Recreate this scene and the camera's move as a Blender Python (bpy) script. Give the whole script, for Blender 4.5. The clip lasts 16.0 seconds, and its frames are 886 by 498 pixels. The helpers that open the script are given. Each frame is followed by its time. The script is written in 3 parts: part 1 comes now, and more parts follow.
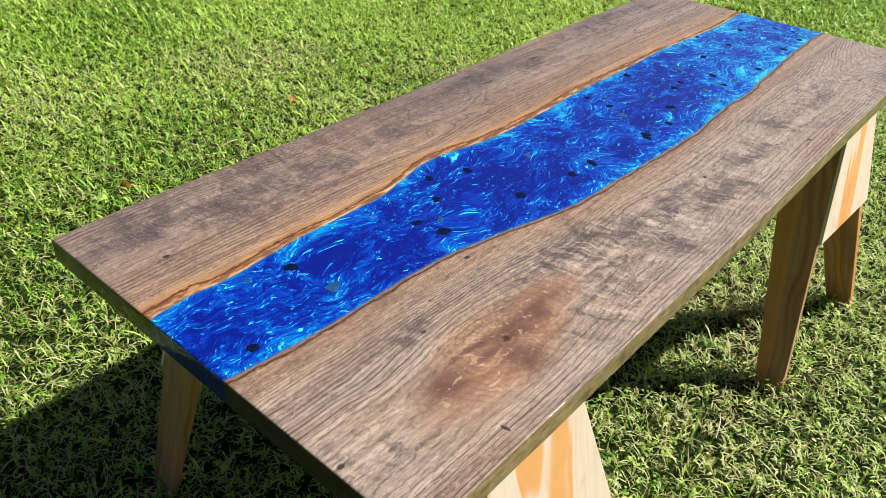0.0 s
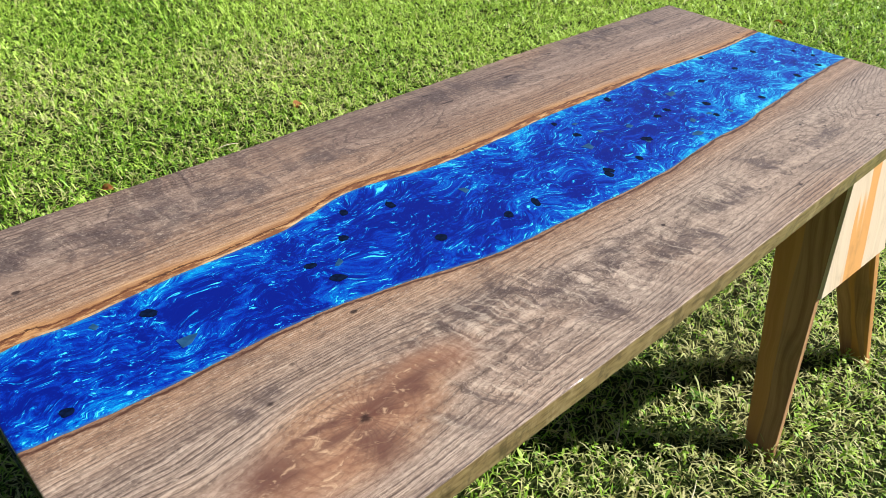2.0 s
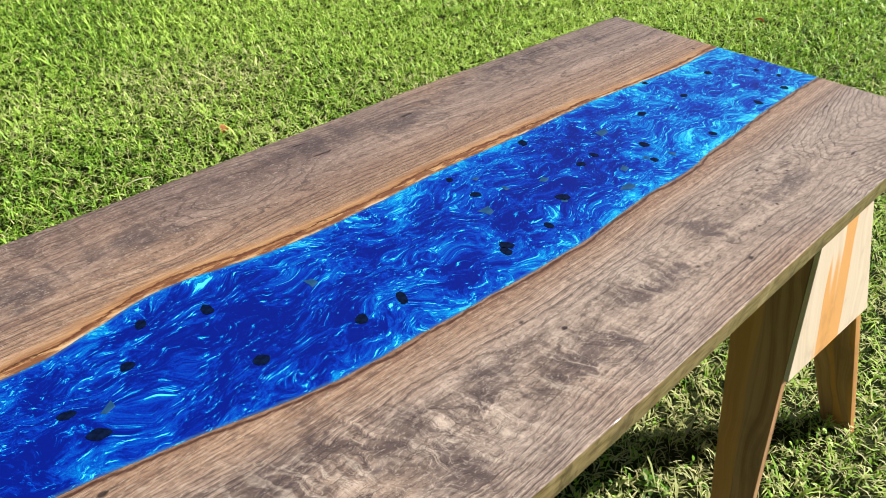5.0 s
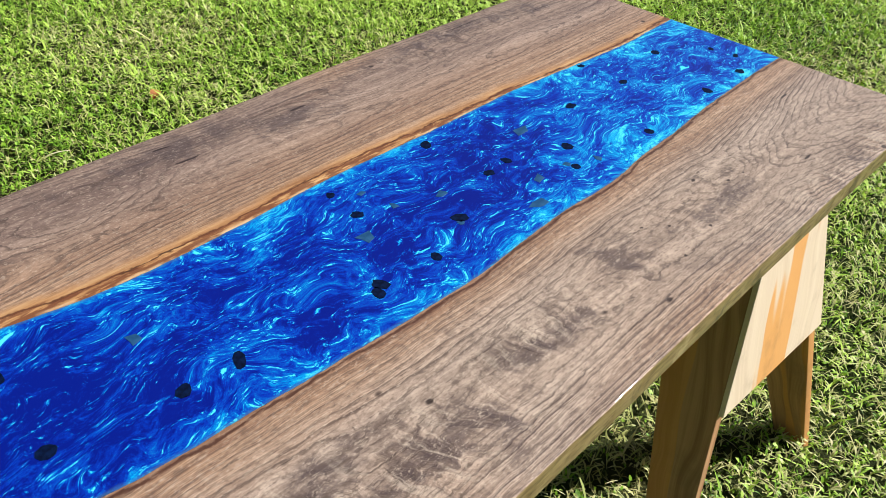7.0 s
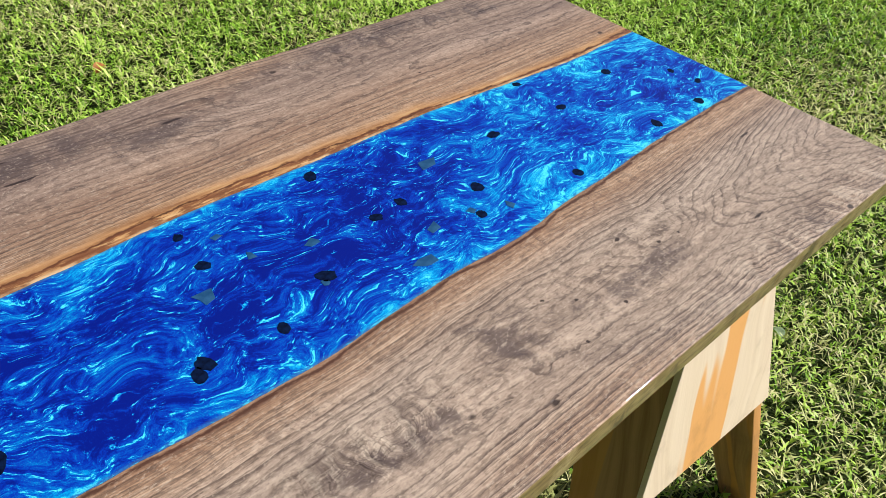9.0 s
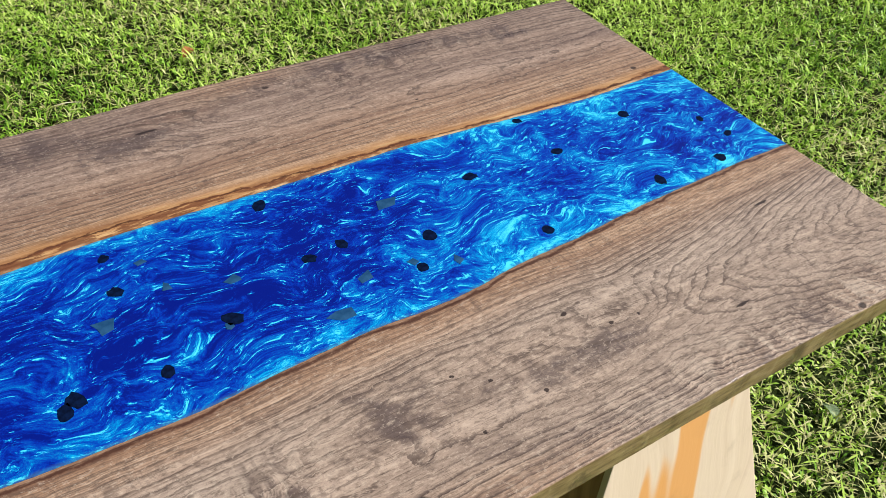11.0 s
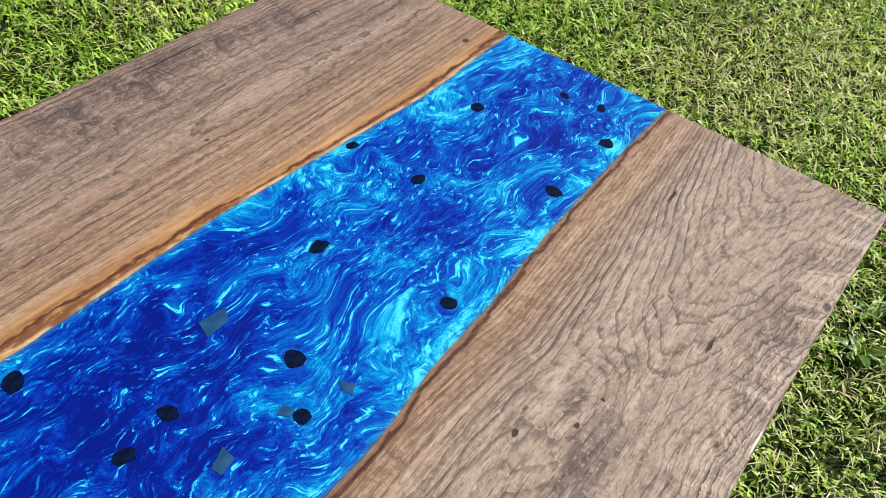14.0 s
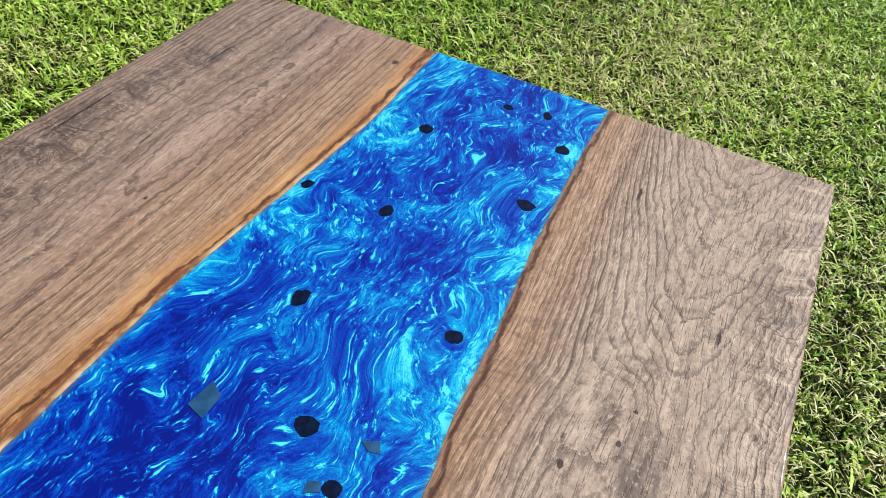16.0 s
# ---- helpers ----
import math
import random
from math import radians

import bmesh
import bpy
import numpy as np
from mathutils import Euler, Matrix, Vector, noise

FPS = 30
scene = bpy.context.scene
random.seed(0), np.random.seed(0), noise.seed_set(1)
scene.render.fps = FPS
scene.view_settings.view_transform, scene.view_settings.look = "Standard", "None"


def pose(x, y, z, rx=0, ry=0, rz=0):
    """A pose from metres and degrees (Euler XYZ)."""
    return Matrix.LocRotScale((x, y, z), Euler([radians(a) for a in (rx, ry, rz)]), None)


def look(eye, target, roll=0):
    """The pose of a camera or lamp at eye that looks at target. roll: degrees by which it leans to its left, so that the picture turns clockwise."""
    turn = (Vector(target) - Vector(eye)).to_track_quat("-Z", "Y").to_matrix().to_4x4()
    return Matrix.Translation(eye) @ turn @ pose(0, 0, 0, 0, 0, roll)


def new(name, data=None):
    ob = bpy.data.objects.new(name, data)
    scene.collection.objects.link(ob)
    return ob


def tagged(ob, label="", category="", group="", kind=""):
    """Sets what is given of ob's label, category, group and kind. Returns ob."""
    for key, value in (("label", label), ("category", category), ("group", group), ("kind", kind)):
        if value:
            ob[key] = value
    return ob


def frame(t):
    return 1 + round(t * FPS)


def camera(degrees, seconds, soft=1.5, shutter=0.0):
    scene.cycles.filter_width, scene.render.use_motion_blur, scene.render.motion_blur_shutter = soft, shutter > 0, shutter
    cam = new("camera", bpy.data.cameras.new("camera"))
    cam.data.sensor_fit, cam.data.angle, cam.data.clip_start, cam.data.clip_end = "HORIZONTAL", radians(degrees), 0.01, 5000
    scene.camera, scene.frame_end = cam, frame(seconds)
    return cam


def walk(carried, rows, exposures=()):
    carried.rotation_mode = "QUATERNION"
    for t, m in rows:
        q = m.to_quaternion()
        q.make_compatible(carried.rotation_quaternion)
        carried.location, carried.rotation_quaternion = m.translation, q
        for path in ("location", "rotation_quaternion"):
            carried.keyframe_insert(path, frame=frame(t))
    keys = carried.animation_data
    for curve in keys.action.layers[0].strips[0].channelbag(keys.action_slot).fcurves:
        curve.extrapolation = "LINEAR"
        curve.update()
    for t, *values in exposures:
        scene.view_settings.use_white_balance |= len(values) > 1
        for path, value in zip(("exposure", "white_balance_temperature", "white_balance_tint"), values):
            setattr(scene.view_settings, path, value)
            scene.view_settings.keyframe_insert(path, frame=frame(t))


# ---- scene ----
cam = camera(60.4, 16.0, soft=0.65)
PATH = [
    (0, (-0.381, -0.862, 1.517), (0.899, 0.173, 0.381), 3.8),
    (0.5, (-0.307, -0.884, 1.515), (0.963, 0.161, 0.377), 3.7),
    (1, (-0.227, -0.901, 1.508), (1.021, 0.166, 0.367), 3.8),
    (1.5, (-0.146, -0.915, 1.506), (1.065, 0.191, 0.363), 3.8),
    (2, (-0.074, -0.921, 1.501), (1.104, 0.221, 0.357), 3.9),
    (2.5, (-0.025, -0.903, 1.481), (1.123, 0.268, 0.337), 3.6),
    (3, (0.037, -0.881, 1.466), (1.164, 0.311, 0.322), 3.2),
    (3.5, (0.108, -0.869, 1.461), (1.235, 0.327, 0.321), 2.6),
    (4, (0.176, -0.851, 1.459), (1.318, 0.331, 0.32), 2.4),
    (4.5, (0.238, -0.838, 1.46), (1.4, 0.318, 0.315), 2.5),
    (5, (0.336, -0.826, 1.461), (1.508, 0.312, 0.308), 2.5),
    (5.2, (0.373, -0.823, 1.457), (1.55, 0.307, 0.301), 2.7),
    (7.3, (0.662, -0.771, 1.461), (1.781, 0.276, 0.175), 3.1),
    (7.5, (0.693, -0.763, 1.456), (1.816, 0.274, 0.167), 3.3),
    (8, (0.77, -0.747, 1.447), (1.891, 0.269, 0.139), 3.7),
    (8.5, (0.823, -0.742, 1.444), (1.933, 0.269, 0.122), 5.0),
    (9, (0.895, -0.745, 1.444), (1.978, 0.282, 0.113), 6.3),
    (9.2, (0.933, -0.753, 1.444), (1.99, 0.29, 0.104), 6.1),
    (11.3, (1.177, -0.801, 1.474), (1.971, 0.412, 0.096), 4.3),
    (11.5, (1.191, -0.788, 1.47), (1.978, 0.425, 0.088), 4.2),
    (12, (1.219, -0.742, 1.457), (2.006, 0.458, 0.064), 3.7),
    (12.5, (1.237, -0.679, 1.446), (2.149, 0.418, 0.044), 5.7),
    (13, (1.262, -0.606, 1.427), (2.258, 0.386, 0.005), 6.4),
    (13.5, (1.276, -0.541, 1.404), (2.321, 0.358, -0.046), 6.4),
    (14, (1.287, -0.48, 1.379), (2.451, 0.245, -0.076), 8.5),
    (14.5, (1.291, -0.433, 1.362), (2.526, 0.184, -0.085), 9.6),
    (15, (1.294, -0.405, 1.352), (2.571, 0.156, -0.081), 10.0),
    (15.5, (1.288, -0.384, 1.343), (2.601, 0.16, -0.064), 8.4),
    (16, (1.263, -0.368, 1.335), (2.631, 0.117, -0.041), 9.2),
]
walk(cam, [(t, look(eye, target, roll)) for t, eye, target, roll in PATH], exposures=((0, 0.95), (5, 0.92), (8.5, 0.83), (11.5, 0.70), (16, 0.74)))

# ---- light ----
SUN = Vector((0.96, -0.62, 1.0)).normalized()        # towards the sun
world = bpy.data.worlds.new("world")
scene.world = world
world.use_nodes = True
wn = world.node_tree
sky = wn.nodes.new("ShaderNodeTexSky")
sky.sky_type, sky.sun_disc = "NISHITA", False
sky.sun_elevation, sky.sun_rotation = math.asin(SUN.z), math.atan2(SUN.x, SUN.y)
wn.links.new(sky.outputs["Color"], wn.nodes["Background"].inputs["Color"])
wn.nodes["Background"].inputs["Strength"].default_value = 0.025
sun = bpy.data.lights.new("sun", "SUN")
sun.energy, sun.angle, sun.color = 5.0, radians(0.55), (1.0, 0.97, 0.92)
new("sun", sun).matrix_world = look(SUN * 20, (0, 0, 0))


# ---- material tools ----
class Nodes:
    """A short way to write node trees: every method returns a socket."""

    def __init__(self, name):
        self.mat = bpy.data.materials.new(name)
        self.mat.use_nodes = True
        self.t = self.mat.node_tree
        self.bsdf = self.t.nodes["Principled BSDF"]
        self.out = self.t.nodes["Material Output"]

    def put(self, socket, value):
        if isinstance(value, bpy.types.NodeSocket):
            self.t.links.new(value, socket)
        elif isinstance(value, (tuple, list)) and len(value) == 3 and len(socket.default_value) == 4:
            socket.default_value = (*value, 1)
        else:
            socket.default_value = value

    def m(self, op, a, b=0.0, c=0.0, clamp=False):
        n = self.t.nodes.new("ShaderNodeMath")
        n.operation, n.use_clamp = op, clamp
        for s, v in zip(n.inputs, (a, b, c)):
            self.put(s, v)
        return n.outputs[0]

    def add(self, a, b): return self.m("ADD", a, b)
    def sub(self, a, b): return self.m("SUBTRACT", a, b)
    def mul(self, a, b): return self.m("MULTIPLY", a, b)

    def total(self, *terms):
        r = terms[0]
        for q in terms[1:]:
            r = self.add(r, q)
        return r

    def step(self, v, lo, hi, a=0.0, b=1.0):
        """Smooth passage from a at lo to b at hi."""
        n = self.t.nodes.new("ShaderNodeMapRange")
        n.interpolation_type = "SMOOTHSTEP"
        for s, q in zip(n.inputs, (v, lo, hi, a, b)):
            self.put(s, q)
        return n.outputs[0]

    def xyz(self, x, y, z=0.0):
        n = self.t.nodes.new("ShaderNodeCombineXYZ")
        for s, v in zip(n.inputs, (x, y, z)):
            self.put(s, v)
        return n.outputs[0]

    def sep(self, v):
        n = self.t.nodes.new("ShaderNodeSeparateXYZ")
        self.put(n.inputs[0], v)
        return n.outputs

    def world(self):
        return self.t.nodes.new("ShaderNodeNewGeometry").outputs["Position"]

    def local(self):
        return self.t.nodes.new("ShaderNodeTexCoord").outputs["Object"]

    def random(self):
        return self.t.nodes.new("ShaderNodeObjectInfo").outputs["Random"]

    def attr(self, name):
        n = self.t.nodes.new("ShaderNodeAttribute")
        n.attribute_name = name
        return n.outputs

    def noise(self, v, scale, detail=3.0, rough=0.55, dist=0.0, colour=False):
        n = self.t.nodes.new("ShaderNodeTexNoise")
        self.put(n.inputs["Vector"], v)
        for k, q in (("Scale", scale), ("Detail", detail), ("Roughness", rough), ("Distortion", dist)):
            n.inputs[k].default_value = q
        return n.outputs["Color" if colour else "Fac"]

    def cells(self, v, scale, output="Distance"):
        n = self.t.nodes.new("ShaderNodeTexVoronoi")
        self.put(n.inputs["Vector"], v)
        n.inputs["Scale"].default_value = scale
        return n.outputs[output]

    def vadd(self, a, b, k=1.0):
        """a + k * (b - 0.5)"""
        n = self.t.nodes.new("ShaderNodeVectorMath")
        n.operation = "MULTIPLY_ADD"
        self.put(n.inputs[0], b)
        n.inputs[1].default_value = (k, k, k)
        o = self.t.nodes.new("ShaderNodeVectorMath")
        o.operation = "SUBTRACT"
        self.put(o.inputs[0], a)
        o.inputs[1].default_value = (k / 2, k / 2, k / 2)
        self.put(n.inputs[2], o.outputs[0])
        return n.outputs[0]

    def ramp(self, fac, *stops):
        n = self.t.nodes.new("ShaderNodeValToRGB")
        e = n.color_ramp.elements
        while len(e) < len(stops):
            e.new(0.5)
        for q, (p, c) in zip(e, stops):
            q.position, q.color = p, (*c, 1)
        self.put(n.inputs[0], fac)
        return n.outputs[0]

    def mix(self, fac, a, b, kind="MIX"):
        n = self.t.nodes.new("ShaderNodeMix")
        n.data_type, n.blend_type = "RGBA", kind
        self.put(n.inputs[0], fac)
        self.put(n.inputs[6], a)
        self.put(n.inputs[7], b)
        return n.outputs[2]

    def bump(self, height, strength=0.3, distance=0.001):
        n = self.t.nodes.new("ShaderNodeBump")
        n.inputs["Strength"].default_value, n.inputs["Distance"].default_value = strength, distance
        self.put(n.inputs["Height"], height)
        self.put(self.bsdf.inputs["Normal"], n.outputs[0])
        return n.outputs[0]

    def set(self, **values):
        for k, v in values.items():
            self.put(self.bsdf.inputs[k.replace("_", " ")], v)
        return self.mat


def walnut(name, crown, seed, left):
    """Oiled walnut with cathedral grain, curl and one big knot. crown: the y at which the board's grain is flat-sawn."""
    n = Nodes(name)
    p = n.world()
    x, y, z = n.sep(p)
    rim = n.attr("rim")[2]

    def spots(places, sx=x, sy=y):
        """The highest of several soft round spots: (x, y, reach along, reach across)."""
        best = None
        for kx, ky, rx, ry in places:
            ex, ey = n.mul(n.sub(sx, kx), 1 / rx), n.mul(n.sub(sy, ky), 1 / ry)
            g = n.m("EXPONENT", n.mul(n.add(n.mul(ex, ex), n.mul(ey, ey)), -1.0))
            best = g if best is None else n.m("MAXIMUM", best, g)
        return best

    slow = n.noise(n.xyz(n.mul(x, 1.1), n.mul(y, 3.0), seed), 1.0, 2.0)
    mid = n.noise(n.xyz(n.mul(x, 5.0), n.mul(y, 13.0), seed + 3.1), 1.0, 3.0, 0.6)
    jit = n.noise(n.xyz(n.mul(x, 30.0), n.mul(y, 60.0), seed + 9.0), 1.0, 2.0, 0.6)
    wob = n.add(n.mul(n.sub(slow, 0.5), 0.06), n.mul(n.sub(mid, 0.5), 0.007))
    # curl: waves that cross the grain, bunched into folds
    bend = n.noise(n.xyz(n.mul(x, 9.0), n.mul(y, 12.0), seed + 6.6), 1.0, 3.0, 0.6)
    bend2 = n.noise(n.xyz(n.mul(x, 7.0), n.mul(y, 10.0), seed + 16.6), 1.0, 3.0, 0.6)
    lean = n.total(x, n.mul(y, 0.30 if not left else 0.1), n.mul(n.sub(bend, 0.5), 0.07))
    across = n.add(y, n.mul(n.sub(bend2, 0.5), 0.10))
    ripple = n.noise(n.xyz(n.mul(lean, 78.0), n.mul(y, 11.0), seed + 1.3), 1.0, 3.0, 0.6, 0.4)
    fold = n.noise(n.xyz(n.mul(lean, 26.0), n.mul(across, 11.0), seed + 8.8), 1.0, 4.0, 0.6, 0.9)
    if left:
        curly = spots(((0.30, 0.17, 0.22, 0.07), (0.45, 0.25, 0.25, 0.05), (1.75, 0.26, 0.3, 0.05)))
        heart = spots(((0.38, 0.15, 0.17, 0.06), (0.68, 0.16, 0.07, 0.04), (1.07, 0.24, 0.16, 0.035), (1.27, 0.20, 0.08, 0.03), (0.12, 0.20, 0.10, 0.05), (1.75, 0.27, 0.25, 0.02), (1.98, 0.24, 0.05, 0.012)))
        eyes = n.mul(spots(((0.86, 0.175, 0.15, 0.045), (1.50, 0.20, 0.22, 0.05))), 7.0)
    else:
        curly = spots(((0.60, -0.38, 0.17, 0.07), (0.78, -0.44, 0.15, 0.08), (0.98, -0.46, 0.14, 0.06), (1.18, -0.42, 0.14, 0.035), (0.50, -0.48, 0.12, 0.06), (1.95, -0.52, 0.35, 0.035)))
        heart = spots(((0.59, -0.355, 0.10, 0.035), (0.72, -0.385, 0.07, 0.035), (0.75, -0.455, 0.03, 0.045), (0.97, -0.455, 0.07, 0.028), (0.87, -0.40, 0.06, 0.03), (0.40, -0.375, 0.04, 0.016), (0.25, -0.305, 0.035, 0.02),
                       (1.39, -0.40, 0.04, 0.03), (1.19, -0.435, 0.07, 0.014), (1.05, -0.47, 0.03, 0.03), (1.62, -0.43, 0.07, 0.02)))
        eyes = n.mul(spots(((1.68, -0.40, 0.09, 0.028), (1.30, -0.43, 0.10, 0.022), (0.93, -0.42, 0.09, 0.03))), 3.2)
    yy = n.total(y, wob, n.mul(n.mul(n.sub(fold, 0.5), curly), 0.022), n.mul(n.mul(n.sub(ripple, 0.5), curly), 0.0035))
    knot = None
    for kx, ky, r, k in (((0.33, -0.412, 0.075, 0.5), (0.80, -0.44, 0.06, 0.45), (1.66, -0.40, 0.09, 0.3)) if not left else ((0.72, 0.13, 0.07, 0.6), (1.28, 0.17, 0.06, 0.35))):
        dx, dy = n.sub(x, kx), n.sub(y, ky)
        d2 = n.add(n.mul(n.mul(dx, dx), 0.35), n.mul(dy, dy))
        g = n.m("EXPONENT", n.mul(d2, -1 / (r * r)))
        yy = n.sub(yy, n.mul(n.mul(dy, g), k))
        knot = g if knot is None else knot
    c = n.sub(yy, crown)
    away = n.m("ABSOLUTE", c)
    # growth rings: flat-sawn in the middle, straight and close towards the edges
    cloudy = n.noise(n.xyz(n.mul(lean, 13.0), n.mul(across, 19.0), seed + 7.7), 1.0, 6.0, 0.68, 0.7)
    flat_mid = n.step(away, 0.03, 0.11, 1.0, 0.0)
    tip = n.mul(n.m("MAXIMUM", n.sub(x, 1.72), 0.0), -26.0 if not left else 0.0)
    field = n.total(n.mul(n.mul(c, c), 560.0 if not left else 430.0), n.mul(x, 2.4), tip, eyes, n.mul(slow, 6.0), n.mul(mid, 2.2), n.mul(jit, 0.5), n.mul(n.mul(n.sub(cloudy, 0.5), flat_mid), 2.0), n.mul(away, 18.0 if not left else 34.0))
    saw = n.m("FRACT", field)
    flat_sawn = n.step(away, 0.04, 0.10, 1.0, 0.0)
    # late wood: darkens slowly across a ring and ends sharply; some rings are heavier
    heavy = n.noise(n.xyz(n.mul(n.m("FLOOR", field), 7.31), n.mul(x, 0.9), seed), 1.0, 1.0)
    line = n.mul(n.step(saw, n.add(0.42, n.mul(flat_sawn, 0.22)), 0.93), n.step(saw, 0.95, 1.0, 1.0, 0.0))
    line = n.mul(line, n.step(heavy, 0.25, 0.58, 0.4, 1.0))
    fine = n.m("FRACT", n.add(n.mul(field, 2.6), n.mul(mid, 2.0)))
    fine = n.mul(n.step(fine, 0.35, 0.9), n.step(fine, 0.9, 1.0, 1.0, 0.0))
    broken = n.step(n.noise(n.xyz(n.mul(x, 7.0), n.mul(yy, 60.0), seed), 1.0, 3.0), 0.3, 0.65)
    streak = n.noise(n.xyz(n.mul(x, 2.2), n.mul(yy, 75.0), seed), 1.0, 4.0, 0.6)
    pores = n.noise(n.xyz(n.mul(x, 30.0), n.mul(yy, 620.0), seed), 1.0, 2.0, 0.6)
    pore = n.step(pores, 0.56, 0.70)
    mottle = n.noise(n.xyz(n.mul(x, 55.0), n.mul(yy, 190.0), seed + 6.0), 1.0, 5.0, 0.68)
    base = n.ramp(streak, (0.25, (0.170, 0.124, 0.100)), (0.5, (0.302, 0.228, 0.182)), (0.75, (0.44, 0.345, 0.282)))
    warm = n.ramp(streak, (0.25, (0.19, 0.100, 0.060)), (0.5, (0.335, 0.202, 0.124)), (0.75, (0.46, 0.308, 0.20)))
    hue = n.noise(n.xyz(n.mul(x, 1.7), n.mul(y, 4.0), seed + 5.0), 1.0, 2.0)
    tone = n.m("MAXIMUM", n.mul(n.step(hue, 0.45, 0.72), 0.8), n.step(rim, 0.005, 0.18 if left else 0.11, 0.95, 0.0))
    if not left:
        tone = n.m("MAXIMUM", tone, n.step(knot, 0.12, 0.6))
        calm = n.mul(n.step(away, 0.05, 0.13, 1.0, 0.0), n.step(x, 0.75, 1.2))
        tone = n.mul(tone, n.sub(1.0, n.mul(calm, 0.8)))
        base = n.mix(n.mul(calm, 0.35), base, (0.365, 0.292, 0.236))
    else:
        # browner, with a few broad dark bands along the board
        bands = n.step(n.noise(n.xyz(n.mul(x, 0.8), n.mul(yy, 15.0), seed + 4.4), 1.0, 3.0, 0.6), 0.42, 0.68)
        base = n.mix(n.mul(bands, 0.75), n.mix(1.0, base, (0.88, 0.83, 0.82), "MULTIPLY"), (0.125, 0.083, 0.072))
    col = n.mix(tone, base, warm)
    ring_dark = n.mul(n.mul(line, n.add(0.52, n.mul(broken, 0.48))), n.sub(1.0, n.m("MAXIMUM", n.mul(flat_sawn, 0.25), n.step(rim, 0.02, 0.10, 0.45, 0.0))))
    col = n.mix(ring_dark, col, (0.042, 0.027, 0.024))
    col = n.mix(n.mul(n.mul(fine, n.add(0.15, n.mul(broken, 0.5))), n.sub(1.0, n.mul(flat_sawn, 0.7))), col, (0.10, 0.066, 0.05))
    # purple-brown heartwood stain, lying in the folds
    wisp = n.noise(n.xyz(n.mul(x, 30.0), n.mul(yy, 85.0), seed + 2.9), 1.0, 5.0, 0.68, 0.8)
    body = n.total(n.mul(n.m("POWER", heart, 0.6), 0.52), n.mul(n.sub(cloudy, 0.5), 1.0), n.mul(n.sub(fold, 0.5), 0.9), n.mul(n.sub(wisp, 0.5), 0.8))
    smoke = n.step(body, 0.10, 0.60)
    drift = n.step(n.noise(n.xyz(n.mul(x, 4.5), n.mul(yy, 11.0), seed + 7.7), 1.0, 5.0, 0.62, 0.6), 0.56, 0.80)
    smoke = n.m("MAXIMUM", smoke, n.mul(drift, 0.6))
    col = n.mix(n.mul(smoke, 0.82), col, (0.060, 0.043, 0.044))
    # the folds' shaded sides painted dark, and short dashes of curl
    col = n.mix(n.mul(n.mul(n.step(fold, 0.50, 0.62), n.step(fold, 0.62, 0.74, 1.0, 0.25)), n.mul(curly, 0.78 if not left else 0.5)), col, (0.055, 0.038, 0.037))
    dash = n.mul(n.step(ripple, 0.53, 0.66), n.m("MAXIMUM", n.mul(curly, 0.8), n.step(n.noise(n.xyz(n.mul(x, 6.0), n.mul(y, 15.0), seed + 2.2), 1.0, 3.0), 0.50, 0.64, 0.15, 0.6)))
    col = n.mix(n.mul(dash, 0.72 if not left else 0.5), col, (0.055, 0.037, 0.034))
    # lit sides of the folds and ripples, painted paler
    col = n.mix(n.mul(n.mul(n.step(fold, 0.46, 0.34), curly), 0.5 if not left else 0.12), col, (0.50, 0.41, 0.33))
    col = n.mix(n.mul(n.mul(n.step(ripple, 0.46, 0.34), curly), 0.4 if not left else 0.12), col, (0.56, 0.465, 0.37))
    col = n.mix(n.mul(pore, 0.58 if not left else 0.68), col, (0.05, 0.032, 0.025))
    col = n.mix(n.step(mottle, 0.49, 0.70, 0.0, 0.68 if not left else 0.45), col, (0.085, 0.060, 0.047))
    grit = n.noise(n.xyz(n.mul(x, 210.0), n.mul(yy, 330.0), seed + 12.0), 1.0, 3.0, 0.7)
    col = n.mix(n.step(grit, 0.54, 0.68, 0.0, 0.5), col, (0.09, 0.063, 0.05))
    col = n.mix(n.step(grit, 0.44, 0.32, 0.0, 0.35), col, (0.54, 0.44, 0.35))
    col = n.mix(n.step(mottle, 0.46, 0.30, 0.0, 0.4 if not left else 0.22), col, (0.52, 0.42, 0.33))
    if not left:
        # the knot: red-brown flames that sweep away from a dark eye, crossed by fine wrinkles
        qx, qy = n.sub(x, 0.333), n.sub(y, -0.413)
        rad = n.m("SQRT", n.add(n.add(n.mul(qx, qx), n.mul(n.mul(qy, qy), 1.6)), 1e-6))
        ang = n.m("ARCTAN2", qy, qx)
        swirl = n.add(ang, n.mul(rad, 5.0))
        flame = n.noise(n.xyz(n.mul(n.m("COSINE", swirl), 1.5), n.mul(n.m("SINE", swirl), 1.5), n.mul(rad, 7.0)), 1.0, 5.0, 0.62, 0.6)
        wrinkle = n.noise(n.xyz(n.mul(x, 42.0), n.add(n.mul(y, 50.0), n.mul(x, 16.0)), 4.0), 1.0, 4.0, 0.66, 1.2)
        halo = spots(((0.25, -0.435, 0.11, 0.055), (0.36, -0.415, 0.09, 0.042), (0.44, -0.40, 0.09, 0.035)))
        red = n.mul(n.step(halo, 0.05, 0.9), n.step(n.add(n.mul(flame, 0.55), n.mul(wrinkle, 0.45)), 0.36, 0.60))
